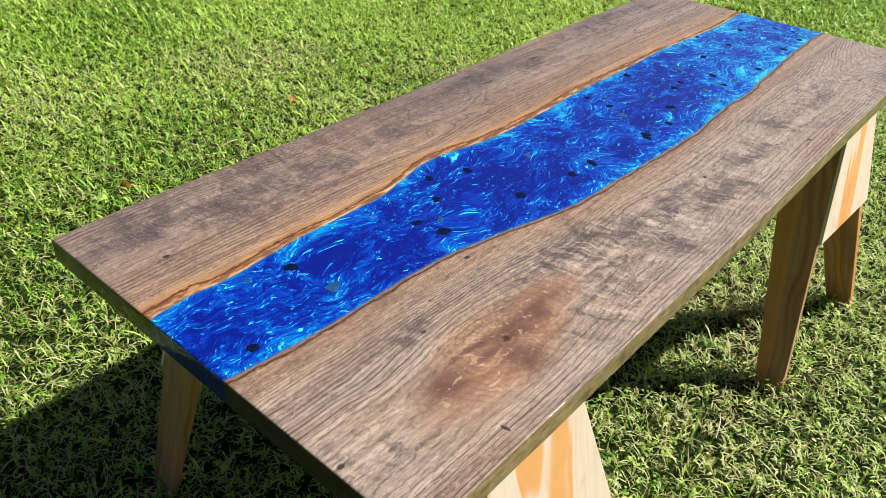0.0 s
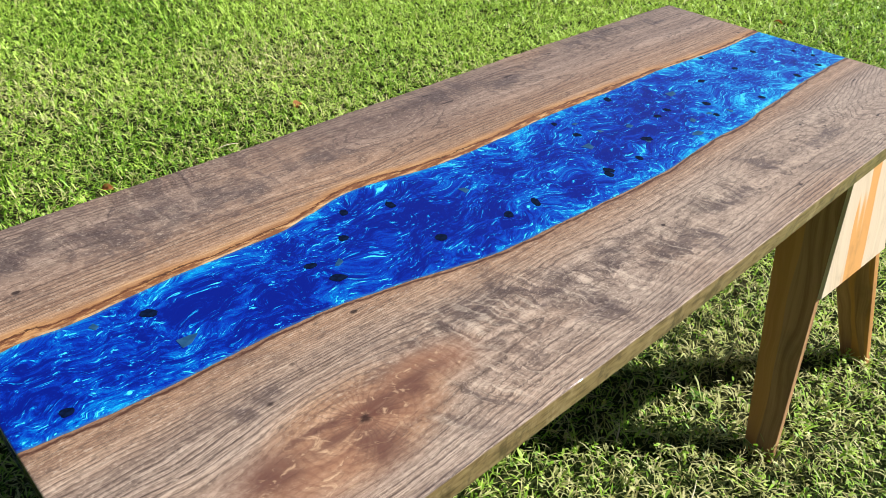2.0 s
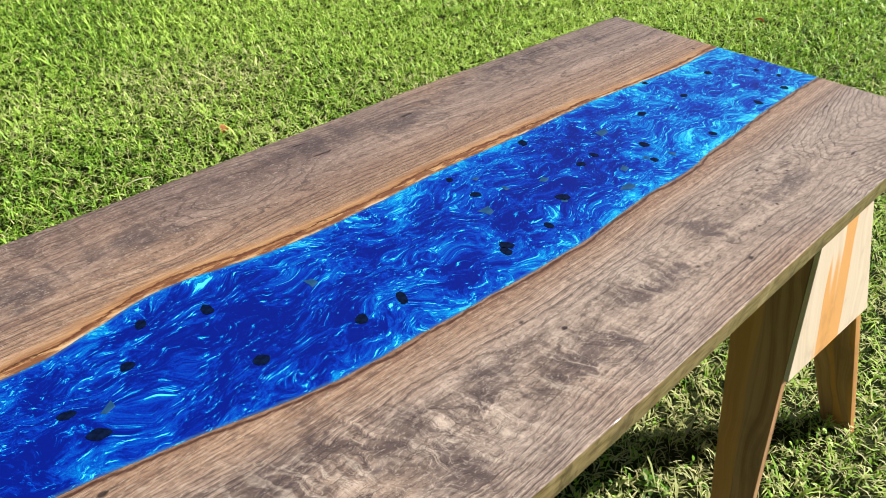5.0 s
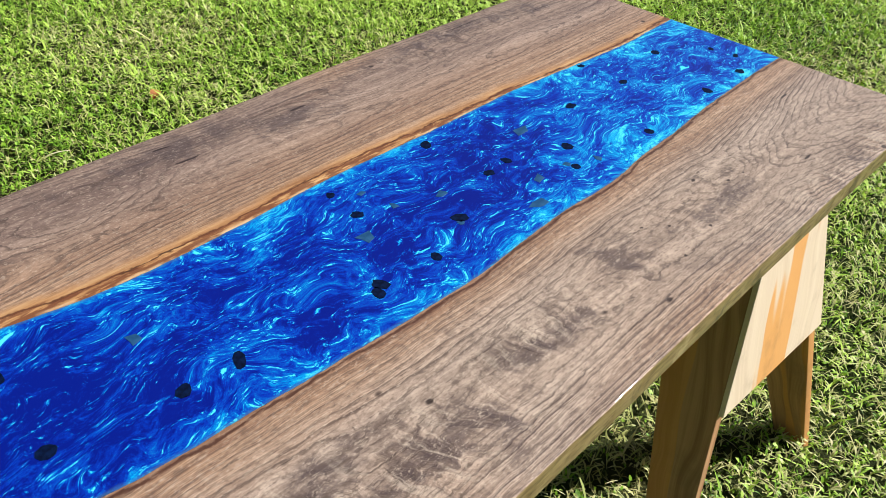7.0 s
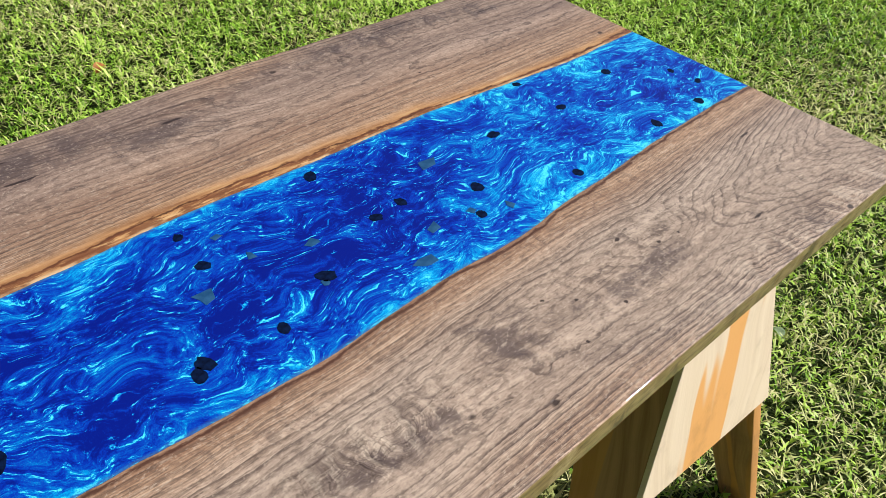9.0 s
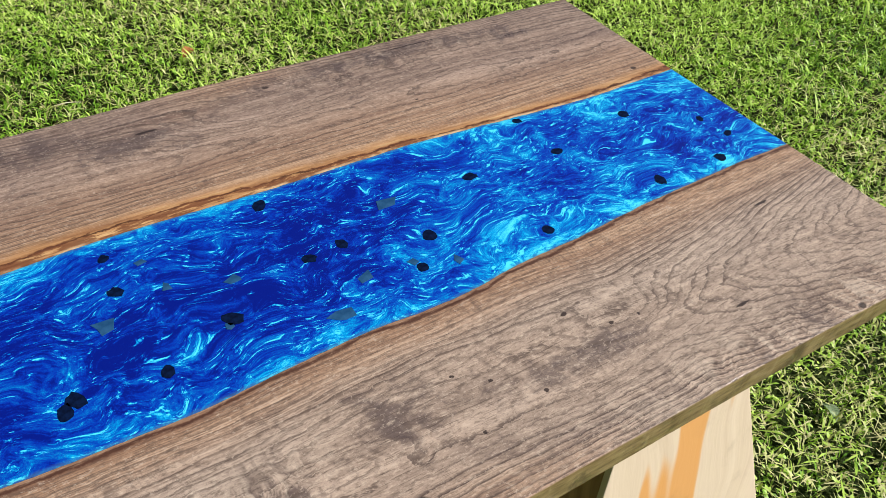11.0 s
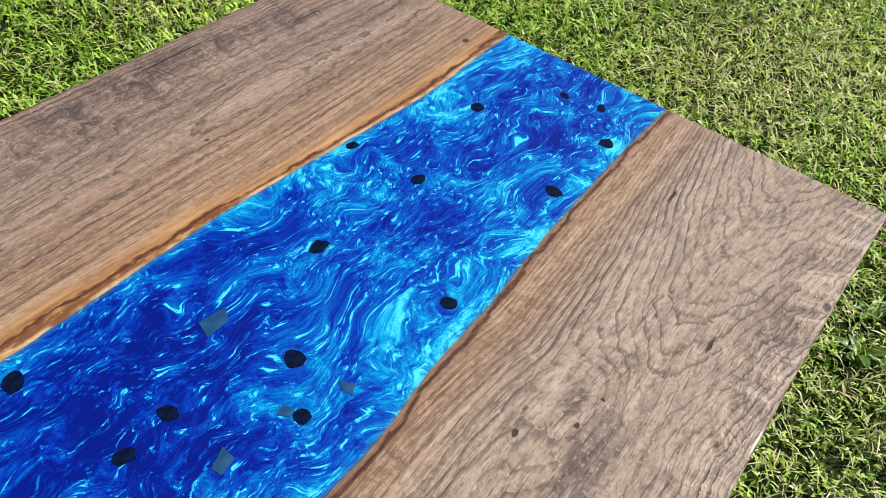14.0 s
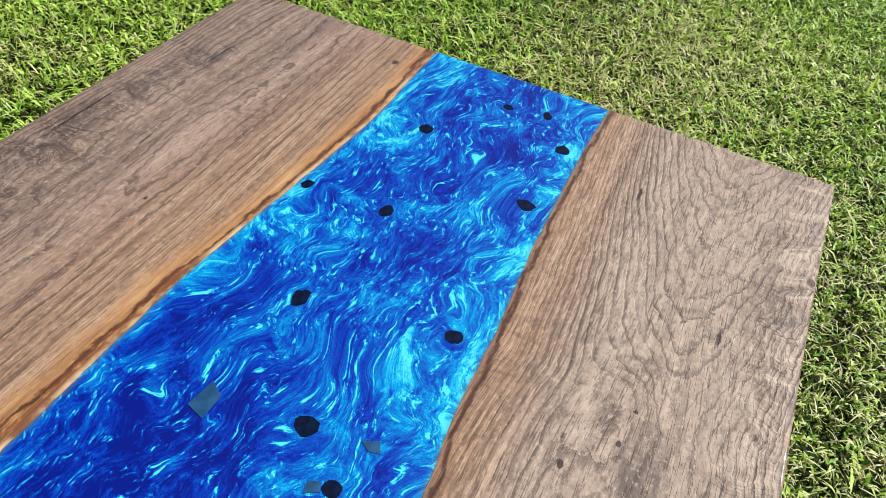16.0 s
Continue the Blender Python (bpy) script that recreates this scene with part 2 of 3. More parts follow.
        col = n.mix(n.mul(n.step(n.add(halo, n.mul(n.sub(cloudy, 0.5), 0.6)), 0.02, 0.9), 0.62), col, (0.35, 0.20, 0.12))
        col = n.mix(n.mul(red, 0.62), col, (0.20, 0.088, 0.052))
        wx, wy = n.add(x, n.mul(n.sub(wrinkle, 0.5), 0.06)), n.add(y, n.mul(n.sub(flame, 0.5), 0.05))
        arms = spots(((0.36, -0.405, 0.06, 0.017), (0.42, -0.405, 0.07, 0.022), (0.29, -0.422, 0.07, 0.014), (0.27, -0.392, 0.09, 0.008), (0.20, -0.41, 0.06, 0.03), (0.32, -0.45, 0.03, 0.04)), wx, wy)
        col = n.mix(n.mul(n.step(n.total(arms, n.mul(n.sub(flame, 0.5), 0.7), n.mul(n.sub(wisp, 0.5), 0.6)), 0.0, 1.1), 0.85), col, (0.080, 0.034, 0.027))
        # wrinkles that ring the eye and fan out of it
        rings = n.m("SINE", n.total(n.mul(rad, 520.0), n.mul(wrinkle, 9.0), n.mul(bend, 10.0)))
        col = n.mix(n.mul(n.mul(n.step(rings, 0.1, 0.95), n.step(n.m("MAXIMUM", halo, knot), 0.15, 0.7)), 0.26), col, (0.12, 0.055, 0.036))
        fan = n.m("SINE", n.total(n.mul(ang, 34.0), n.mul(wrinkle, 8.0), n.mul(rad, 60.0)))
        col = n.mix(n.mul(n.mul(n.step(fan, 0.2, 0.95), n.step(rad, 0.15, 0.03)), 0.34), col, (0.10, 0.046, 0.032))
        col = n.mix(n.mul(n.mul(n.step(halo, 0.2, 0.7), n.step(wrinkle, 0.44, 0.30)), 0.55), col, (0.52, 0.35, 0.22))
        eye = n.add(rad, n.mul(n.sub(flame, 0.5), 0.016))
        col = n.mix(n.step(eye, 0.003, 0.011, 0.95, 0.0), col, (0.03, 0.014, 0.01))
        col = n.mix(n.mul(n.step(n.m("ABSOLUTE", n.sub(eye, 0.016)), 0.001, 0.005, 1.0, 0.0), 0.5), col, (0.11, 0.045, 0.03))
    # small worm holes and checks
    dots = n.cells(n.xyz(n.mul(x, 9.0), n.mul(y, 13.0), seed), 1.0)
    hole = n.step(n.add(dots, n.mul(n.sub(mid, 0.5), 0.06)), 0.035, 0.075, 1.0, 0.0)
    col = n.mix(n.mul(hole, 0.9), col, (0.025, 0.016, 0.014))
    if left:
        pits = ((1.703, 0.122, 0.0033, 0.0028), (1.98, 0.24, 0.0306, 0.0015), (1.293, 0.222, 0.0187, 0.0028), (1.066, 0.201, 0.0255, 0.0022), (1.05, 0.256, 0.0170, 0.0022), (1.787, 0.285, 0.0595, 0.0017))
    else:
        pits = ((1.46, -0.384, 0.0033, 0.0028), (1.496, -0.409, 0.0033, 0.0028), (1.543, -0.449, 0.0039, 0.0033), (1.454, -0.462, 0.0028, 0.0022), (1.711, -0.411, 0.0022, 0.0022), (1.672, -0.407, 0.0033, 0.0028), (1.629, -0.368, 0.0050, 0.0033),
                (1.84, -0.462, 0.0127, 0.0022), (2.015, -0.333, 0.0153, 0.0017), (0.195, -0.517, 0.0033, 0.0072))
    pit = spots(pits, n.add(x, n.mul(n.sub(mottle, 0.5), 0.010)), n.add(y, n.add(n.mul(n.sub(mottle, 0.5), 0.006), n.mul(n.sub(jit, 0.5), 0.006))))
    col = n.mix(n.step(pit, 0.3, 0.6, 0.0, 0.92), col, (0.022, 0.014, 0.013))
    # the live edge beside the resin
    rag = n.noise(n.xyz(n.mul(x, 16.0), n.mul(y, 16.0), seed), 1.0, 5.0, 0.65)
    rough_rim = n.add(rim, n.add(n.mul(n.sub(rag, 0.5), 0.022), n.mul(n.sub(slow, 0.5), 0.05)))
    if left:
        sap = n.ramp(n.noise(n.xyz(n.mul(x, 9.0), n.mul(y, 120.0), 2.0), 1.0, 4.0), (0.3, (0.20, 0.085, 0.032)), (0.55, (0.40, 0.21, 0.085)), (0.75, (0.56, 0.36, 0.17)))
        col = n.mix(n.step(rough_rim, 0.014, 0.042, 0.9, 0.0), col, sap)
        bark = n.mul(n.step(n.m("ABSOLUTE", n.sub(rough_rim, n.add(0.014, n.mul(n.sub(mottle, 0.5), 0.014)))), 0.0008, 0.0036, 1.0, 0.0), n.step(mottle, 0.30, 0.42))
        col = n.mix(n.mul(bark, 0.92), col, (0.04, 0.014, 0.007))
        blot = n.mul(n.step(rough_rim, 0.024, 0.008), n.step(n.noise(n.xyz(n.mul(x, 18.0), n.mul(y, 85.0), 9.0), 1.0, 6.0, 0.72), 0.43, 0.51))
        col = n.mix(n.mul(blot, 0.85), col, (0.12, 0.04, 0.018))
        col = n.mix(n.mul(n.step(rim, 0.002, 0.007, 0.85, 0.0), n.step(rag, 0.4, 0.6)), col, (0.52, 0.37, 0.22))
    else:
        bark = n.mul(n.step(n.m("ABSOLUTE", n.sub(n.add(rim, n.mul(n.sub(rag, 0.5), 0.022)), 0.006)), 0.0008, 0.004, 1.0, 0.0), n.step(mottle, 0.3, 0.5, 0.5, 1.0))
        col = n.mix(n.step(n.add(rim, n.mul(n.sub(rag, 0.5), 0.02)), 0.004, 0.016, 0.6, 0.0), col, (0.17, 0.085, 0.05))
        col = n.mix(n.mul(bark, 0.9), col, (0.05, 0.019, 0.012))
    # sawn flanks: pale, greenish-yellow, with saw marks
    nz = n.sep(n.t.nodes.new("ShaderNodeNewGeometry").outputs["Normal"])[2]
    flank = n.step(nz, 0.25, 0.75, 1.0, 0.0)
    saws = n.noise(n.xyz(n.mul(x, 22.0), n.mul(y, 22.0), n.mul(z, 120.0)), 1.0, 4.0, 0.65)
    side = n.ramp(saws, (0.3, (0.085, 0.055, 0.024)), (0.5, (0.19, 0.132, 0.06)), (0.72, (0.30, 0.22, 0.11)))
    smudge = n.noise(n.xyz(n.mul(x, 26.0), n.mul(y, 26.0), n.mul(z, 14.0)), 1.0, 5.0, 0.68)
    side = n.mix(n.step(smudge, 0.52, 0.68, 0.0, 0.75), side, (0.05, 0.034, 0.018))
    side = n.mix(n.step(smudge, 0.44, 0.30, 0.0, 0.5), side, (0.40, 0.31, 0.18))
    # end grain, taken near black to paint in the near end's shade
    nx = n.sep(n.t.nodes.new("ShaderNodeNewGeometry").outputs["Normal"])[0]
    shaded_end_grain = n.step(n.m("ABSOLUTE", nx), 0.5, 0.8)
    side = n.mix(shaded_end_grain, side, n.ramp(saws, (0.3, (0.018, 0.012, 0.008)), (0.7, (0.055, 0.036, 0.022))))
    col = n.mix(flank, col, side)
    bumps = n.total(n.mul(pore, -0.5), n.mul(line, -0.6), n.mul(streak, 0.5), n.mul(n.mul(curly, ripple), 2.6), n.mul(n.mul(curly, fold), 12.0), n.mul(hole, -2.0))
    n.bump(n.add(bumps, n.mul(mottle, -0.6)), 0.6, 0.0009)
    rough = n.add(0.55, n.mul(pore, 0.15))
    return n.set(Base_Color=col, Roughness=rough, Specular_IOR_Level=0.15, Coat_Weight=0.7, Coat_Roughness=0.03)


def pearl_resin(name):
    """Blue pearlescent epoxy: folded threads of bright mica in deeper blue, under a clear gloss."""
    n = Nodes(name)
    p = n.world()
    x, y, z = n.sep(p)
    flat = n.xyz(n.mul(x, 0.8), y, 0.0)
    w1 = n.noise(flat, 7.0, 2.0, 0.5, colour=True)
    a = n.vadd(flat, w1, 0.13)
    w2 = n.noise(a, 24.0, 2.0, 0.5, colour=True)
    b = n.vadd(a, w2, 0.040)
    bx, by, _ = n.sep(b)
    thread = n.noise(n.xyz(n.mul(bx, 40.0), n.mul(by, 105.0), 0.0), 1.0, 7.0, 0.76)
    hair = n.noise(n.xyz(n.mul(bx, 110.0), n.mul(by, 380.0), 3.0), 1.0, 4.0, 0.7)
    # broad folded veils with one sharp edge each
    veil = n.m("FRACT", n.total(n.mul(n.noise(n.xyz(n.mul(bx, 5.0), n.mul(by, 12.0), 6.0), 1.0, 2.0, 0.5), 6.0), n.mul(hair, 0.12)))
    veil = n.mul(n.step(veil, 0.2, 0.9), n.step(veil, 0.93, 1.0, 1.0, 0.0))
    fleck = n.step(n.noise(n.xyz(n.mul(bx, 75.0), n.mul(by, 210.0), 1.7), 1.0, 5.0, 0.72), 0.54, 0.70)
    cloud = n.noise(b, 13.0, 3.0, 0.55)
    deep = n.mul(n.sub(n.noise(n.xyz(n.mul(x, 2.4), n.mul(y, 6.5), 8.3), 1.0, 2.0), 0.5), 0.35)
    for kx, ky, r, k in ((1.46, -0.07, 0.11, 0.17), (0.55, -0.16, 0.16, 0.10), (0.80, -0.22, 0.12, 0.09), (0.22, -0.13, 0.14, 0.05), (1.12, -0.17, 0.14, 0.13), (1.36, -0.19, 0.08, 0.09)):
        ex, ey = n.sub(x, kx), n.sub(y, ky)
        d2 = n.add(n.mul(n.mul(ex, ex), 0.5), n.mul(ey, ey))
        deep = n.sub(deep, n.mul(n.m("EXPONENT", n.mul(d2, -1 / (r * r))), k))
    v = n.total(n.mul(thread, 0.55), n.mul(n.noise(b, 62.0, 7.0, 0.74), 0.34), n.mul(cloud, 0.46), n.mul(hair, 0.30), n.mul(veil, 0.07), n.mul(fleck, 0.36), n.mul(deep, 0.62))
    rim = n.attr("rim")[2]
    v = n.add(v, n.step(rim, 0.0, 0.04, 0.075, 0.0))
    v = n.add(v, n.step(x, 0.6, 1.5, -0.06, 0.0))
    grit = n.noise(p, 950.0, 2.0, 0.7)
    v = n.add(v, n.mul(n.sub(grit, 0.5), 0.22))
    v = n.mul(n.sub(v, 0.722), 2.95)
    col = n.ramp(v, (0.0, (0.0, 0.006, 0.16)), (0.22, (0.0, 0.020, 0.29)), (0.44, (0.0, 0.062, 0.36)), (0.62, (0.0, 0.145, 0.44)), (0.80, (0.0, 0.28, 0.57)), (1.0, (0.06, 0.55, 0.78)))
    col = n.mix(n.step(n.add(rim, n.mul(n.sub(thread, 0.5), 0.01)), 0.0, 0.006, 0.45, 0.0), col, (0.05, 0.14, 0.17))
    spark = n.step(n.cells(p, 700.0), 0.10, 0.22, 1.0, 0.0)
    col = n.mix(n.mul(spark, n.mul(n.step(v, 0.2, 0.8), 0.25)), col, (0.25, 0.7, 1.0))
    # flanks in solid navy, with the end face's shade painted in
    nz = n.sep(n.t.nodes.new("ShaderNodeNewGeometry").outputs["Normal"])[2]
    col = n.mix(n.step(nz, 0.1, 0.5, 0.9, 0.0), col, (0.0, 0.012, 0.12))
    n.bump(n.noise(p, 45.0, 2.0), 0.05, 0.0006)
    return n.set(Base_Color=col, Roughness=n.step(v, 0.3, 0.9, 0.5, 0.32), Specular_IOR_Level=0.08, Coat_Weight=0.9, Coat_Roughness=0.04, Coat_IOR=1.5)


def sawn_pine(name, light, dark, streaky=0.0):
    """Planed softwood; the grain runs along the local z."""
    n = Nodes(name)
    p = n.local()
    x, y, z = n.sep(p)
    r = n.mul(n.random(), 9.0)
    wob = n.noise(n.xyz(n.mul(x, 6.0), n.mul(y, 6.0), n.add(n.mul(z, 2.5), r)), 1.0, 2.0)
    u = n.total(x, y, n.mul(wob, 0.11))
    rings = n.noise(n.xyz(n.mul(u, 70.0), r, n.mul(z, 1.5)), 1.0, 3.0, 0.55)
    fine = n.noise(n.xyz(n.mul(u, 420.0), r, n.mul(z, 14.0)), 1.0, 3.0, 0.6)
    col = n.ramp(n.add(n.mul(rings, 0.75), n.mul(fine, 0.25)), (0.3, dark), (0.62, light))
    band = n.step(n.noise(n.xyz(n.mul(n.total(x, y, n.mul(wob, 0.06)), 11.0), r, n.mul(z, 0.9)), 1.0, 2.0), 0.53, 0.555)
    col = n.mix(n.mul(band, streaky), col, (0.62, 0.28, 0.06))
    dirt = n.step(n.noise(n.xyz(n.mul(x, 9.0), n.mul(y, 9.0), n.mul(z, 6.0)), 1.0, 5.0, 0.65), 0.52, 0.75)
    col = n.mix(n.mul(dirt, 0.35), col, (0.13, 0.085, 0.045))
    n.bump(n.add(rings, fine), 0.25, 0.0006)
    return n.set(Base_Color=col, Roughness=0.62, Specular_IOR_Level=0.35)


def lawn_soil(name):
    n = Nodes(name)
    p = n.world()
    big = n.noise(p, 1.1, 3.0)
    small = n.noise(p, 55.0, 6.0, 0.7)
    col = n.ramp(small, (0.3, (0.016, 0.013, 0.007)), (0.5, (0.045, 0.038, 0.017)), (0.72, (0.11, 0.09, 0.045)))
    green = n.ramp(small, (0.3, (0.008, 0.016, 0.004)), (0.7, (0.04, 0.07, 0.012)))
    col = n.mix(n.step(big, 0.3, 0.6, 0.25, 0.85), col, green)
    # beyond the worn part of the lawn the turf is closed and bright
    px, py, pz = n.sep(p)
    dist = n.m("SQRT", n.add(n.mul(n.sub(px, 2.5), n.sub(px, 2.5)), n.mul(n.sub(py, 1.2), n.sub(py, 1.2))))
    turf = n.ramp(small, (0.3, (0.03, 0.06, 0.01)), (0.5, (0.07, 0.12, 0.018)), (0.7, (0.13, 0.18, 0.04)))
    col = n.mix(n.step(n.add(dist, n.mul(big, 1.2)), 2.6, 5.0, 0.0, 1.0), col, turf)
    n.bump(small, 1.0, 0.03)
    return n.set(Base_Color=col, Roughness=0.95, Specular_IOR_Level=0.1)


def leafy(name):
    """Grass and small leaves. tone: brightness (sun on tufts, shade in gaps painted in), dryness and age of each blade.
    """
    n = Nodes(name)
    brightness, dry, age = n.sep(n.attr("tone")[1])
    green = n.ramp(brightness, (0.0, (0.03, 0.085, 0.008)), (0.4, (0.122, 0.285, 0.018)), (0.72, (0.25, 0.475, 0.034)), (1.0, (0.48, 0.67, 0.12)))
    straw = n.ramp(brightness, (0.0, (0.23, 0.195, 0.075)), (0.6, (0.46, 0.405, 0.175)), (1.0, (0.68, 0.62, 0.34)))
    col = n.mix(dry, green, straw)
    n.set(Base_Color=col, Roughness=0.48, Specular_IOR_Level=0.35)
    tr = n.t.nodes.new("ShaderNodeBsdfTranslucent")
    n.put(tr.inputs[0], n.mix(0.5, col, (0.26, 0.36, 0.02)))
    mx = n.t.nodes.new("ShaderNodeMixShader")
    mx.inputs[0].default_value = 0.36
    n.t.links.new(n.bsdf.outputs[0], mx.inputs[1])
    n.t.links.new(tr.outputs[0], mx.inputs[2])
    n.t.links.new(mx.outputs[0], n.out.inputs[0])
    return n.mat


def plain(name, low, high, scale, rough=0.6, metal=0.0, coat=0.0, spec=0.4):
    n = Nodes(name)
    f = n.noise(n.local(), scale, 4.0, 0.6)
    n.bump(f, 0.2, 0.001)
    return n.set(Base_Color=n.ramp(f, (0.35, low), (0.65, high)), Roughness=rough, Metallic=metal, Coat_Weight=coat, Specular_IOR_Level=spec)


WALNUT_WIDE = walnut("walnut wide", -0.43, 3.7, False)
WALNUT_NARROW = walnut("walnut narrow", 0.16, 11.4, True)
RESIN = pearl_resin("blue pearl resin")
PINE = sawn_pine("weathered pine", (0.42, 0.232, 0.115), (0.2, 0.094, 0.043), 0.5)
PINE_PALE = sawn_pine("pale pine", (0.66, 0.54, 0.41), (0.57, 0.45, 0.33), 0.85)
SOIL = lawn_soil("lawn soil")
LEAFY = leafy("grass leaves")
STONE = plain("black stone", (0.0005, 0.002, 0.010), (0.002, 0.008, 0.035), 120.0, 0.6, 0.0, 0.0, 0.05)
SHARD = plain("grey mica", (0.008, 0.05, 0.13), (0.022, 0.09, 0.20), 60.0, 0.35, 0.2, 0.5)
DRY_LEAF = plain("dry leaf", (0.34, 0.11, 0.03), (0.52, 0.22, 0.07), 40.0, 0.7)
PALE_LEAF = plain("pale leaf", (0.2, 0.3, 0.14), (0.38, 0.46, 0.28), 40.0, 0.5)
WEED = plain("weed leaf", (0.10, 0.21, 0.03), (0.2, 0.36, 0.06), 50.0, 0.4)
STALK = plain("straw stalk", (0.45, 0.36, 0.22), (0.66, 0.58, 0.42), 40.0, 0.6)


# ---- mesh tools ----
def part(name, bm, material, parent, label=""):
    me = bpy.data.meshes.new(name)
    bm.to_mesh(me)
    bm.free()
    me.materials.append(material)
    ob = new(name, me)
    if parent:
        ob.parent = parent
    return tagged(ob, label)


def smooth(ob, angle=40):
    me = ob.data
    me.polygons.foreach_set("use_smooth", [True] * len(me.polygons))
    me.set_sharp_from_angle(angle=radians(angle))
    return ob


def curve_at(points, x):
    """Smooth value at x through (x, y) points, with even slopes at the points."""
    xs, ys = zip(*points)
    slopes = np.gradient(ys, xs)
    i = min(max(int(np.searchsorted(xs, x)) - 1, 0), len(xs) - 2)
    h = xs[i + 1] - xs[i]
    s = min(max((x - xs[i]) / h, 0), 1)
    a, b = ys[i], ys[i + 1]
    return (a * (1 + 2 * s) * (1 - s) ** 2 + b * s * s * (3 - 2 * s) + h * (slopes[i] * s * (1 - s) ** 2 + slopes[i + 1] * s * s * (s - 1)))


# ---- ground ----
GROUND = -0.012


def ground_sheet():
    bm = bmesh.new()
    rings = [0, 0.5, 1, 1.5, 2, 2.5, 3, 3.5, 4, 5, 6, 8, 12, 20, 40, 100, 300, 900, 2500]
    spokes = 72
    old = None
    for r in rings:
        row = []
        for k in range(spokes if r else 1):
            a = 2 * math.pi * k / spokes
            px, py = 1.5 + r * math.cos(a), 0.8 + r * math.sin(a)
            lift = 0.012 * noise.noise((px * 1.3, py * 1.3, 0)) + (0.25 * noise.noise((px / 30, py / 30, 5)) if r > 15 else 0)
            row.append(bm.verts.new((px, py, GROUND + lift)))
        if old and len(old) == 1:
            for k in range(spokes):
                bm.faces.new((old[0], row[k], row[(k + 1) % spokes]))
        elif old:
            for k in range(spokes):
                bm.faces.new((old[k], row[k], row[(k + 1) % spokes], old[(k + 1) % spokes]))
        old = row
    ob = smooth(part("ground", bm, SOIL, None), 80)
    return tagged(ob, "earth of a mown lawn with thin dry thatch", "ground", kind="structure")


ground_sheet()


# ---- the table top ----
TOP, THICK, ROUND = 0.79, 0.041, 0.0028
RIVER_LEFT = ((0, -.022), (.07, -.015), (.14, -.018), (.22, -.012), (.3, -.008), (.4, -.007), (.49, -.005), (.56, .010), (.63, .025), (.68, .026), (.75, .014), (.82, .004), (.9, .0), (1.0, .003),
              (1.1, .009), (1.2, .014), (1.3, .014), (1.4, .012), (1.5, .015), (1.65, .017), (1.72, .014), (1.82, .007), (1.92, .002), (2.02, .001), (2.09, .005), (2.2, .012))
RIVER_RIGHT = ((0, -.198), (.07, -.206), (.15, -.211), (.24, -.212), (.36, -.212), (.45, -.220), (.54, -.237), (.63, -.259), (.73, -.277), (.85, -.283), (1.0, -.290), (1.1, -.294), (1.2, -.296),
               (1.3, -.288), (1.39, -.283), (1.54, -.283), (1.63, -.272), (1.72, -.269), (1.82, -.259), (1.93, -.253), (2.05, -.249), (2.2, -.248))
OUTER_LEFT = ((0, .267), (.16, .277), (.35, .279), (.58, .282), (.87, .291), (1.2, .302), (1.46, .312), (1.66, .314), (1.9, .317), (2.2, .317))
OUTER_RIGHT = ((0, -.546), (.5, -.548), (1.0, -.549), (1.5, -.544), (1.9, -.543), (2.2, -.548))


def far_end(y):
    return 2.166 - 0.027 * y


def rag(x, seed, size):
    """Small raggedness of a live edge."""
    return size * (noise.noise((x * 9, seed, 0)) + 0.6 * noise.noise((x * 31, seed, 4)) + 0.35 * noise.noise((x * 90, seed, 9)))


def river_left(x): return curve_at(RIVER_LEFT, x) + rag(x, 1.0, 0.0022)
def river_right(x): return curve_at(RIVER_RIGHT, x) + rag(x, 6.0, 0.0018)
def outer_left(x): return curve_at(OUTER_LEFT, x) + rag(x, 12.0, 0.0014)
def outer_right(x): return curve_at(OUTER_RIGHT, x) + rag(x, 17.0, 0.0006)


EDGE_STEPS = [0, 0.0003, 0.0008, 0.0016, 0.0028]


def drop(d):
    """How far a rounded edge lies below the top, at the distance d from it."""
    return 0.0 if d >= ROUND else ROUND - math.sqrt(max(ROUND * ROUND - (ROUND - d) ** 2, 0))


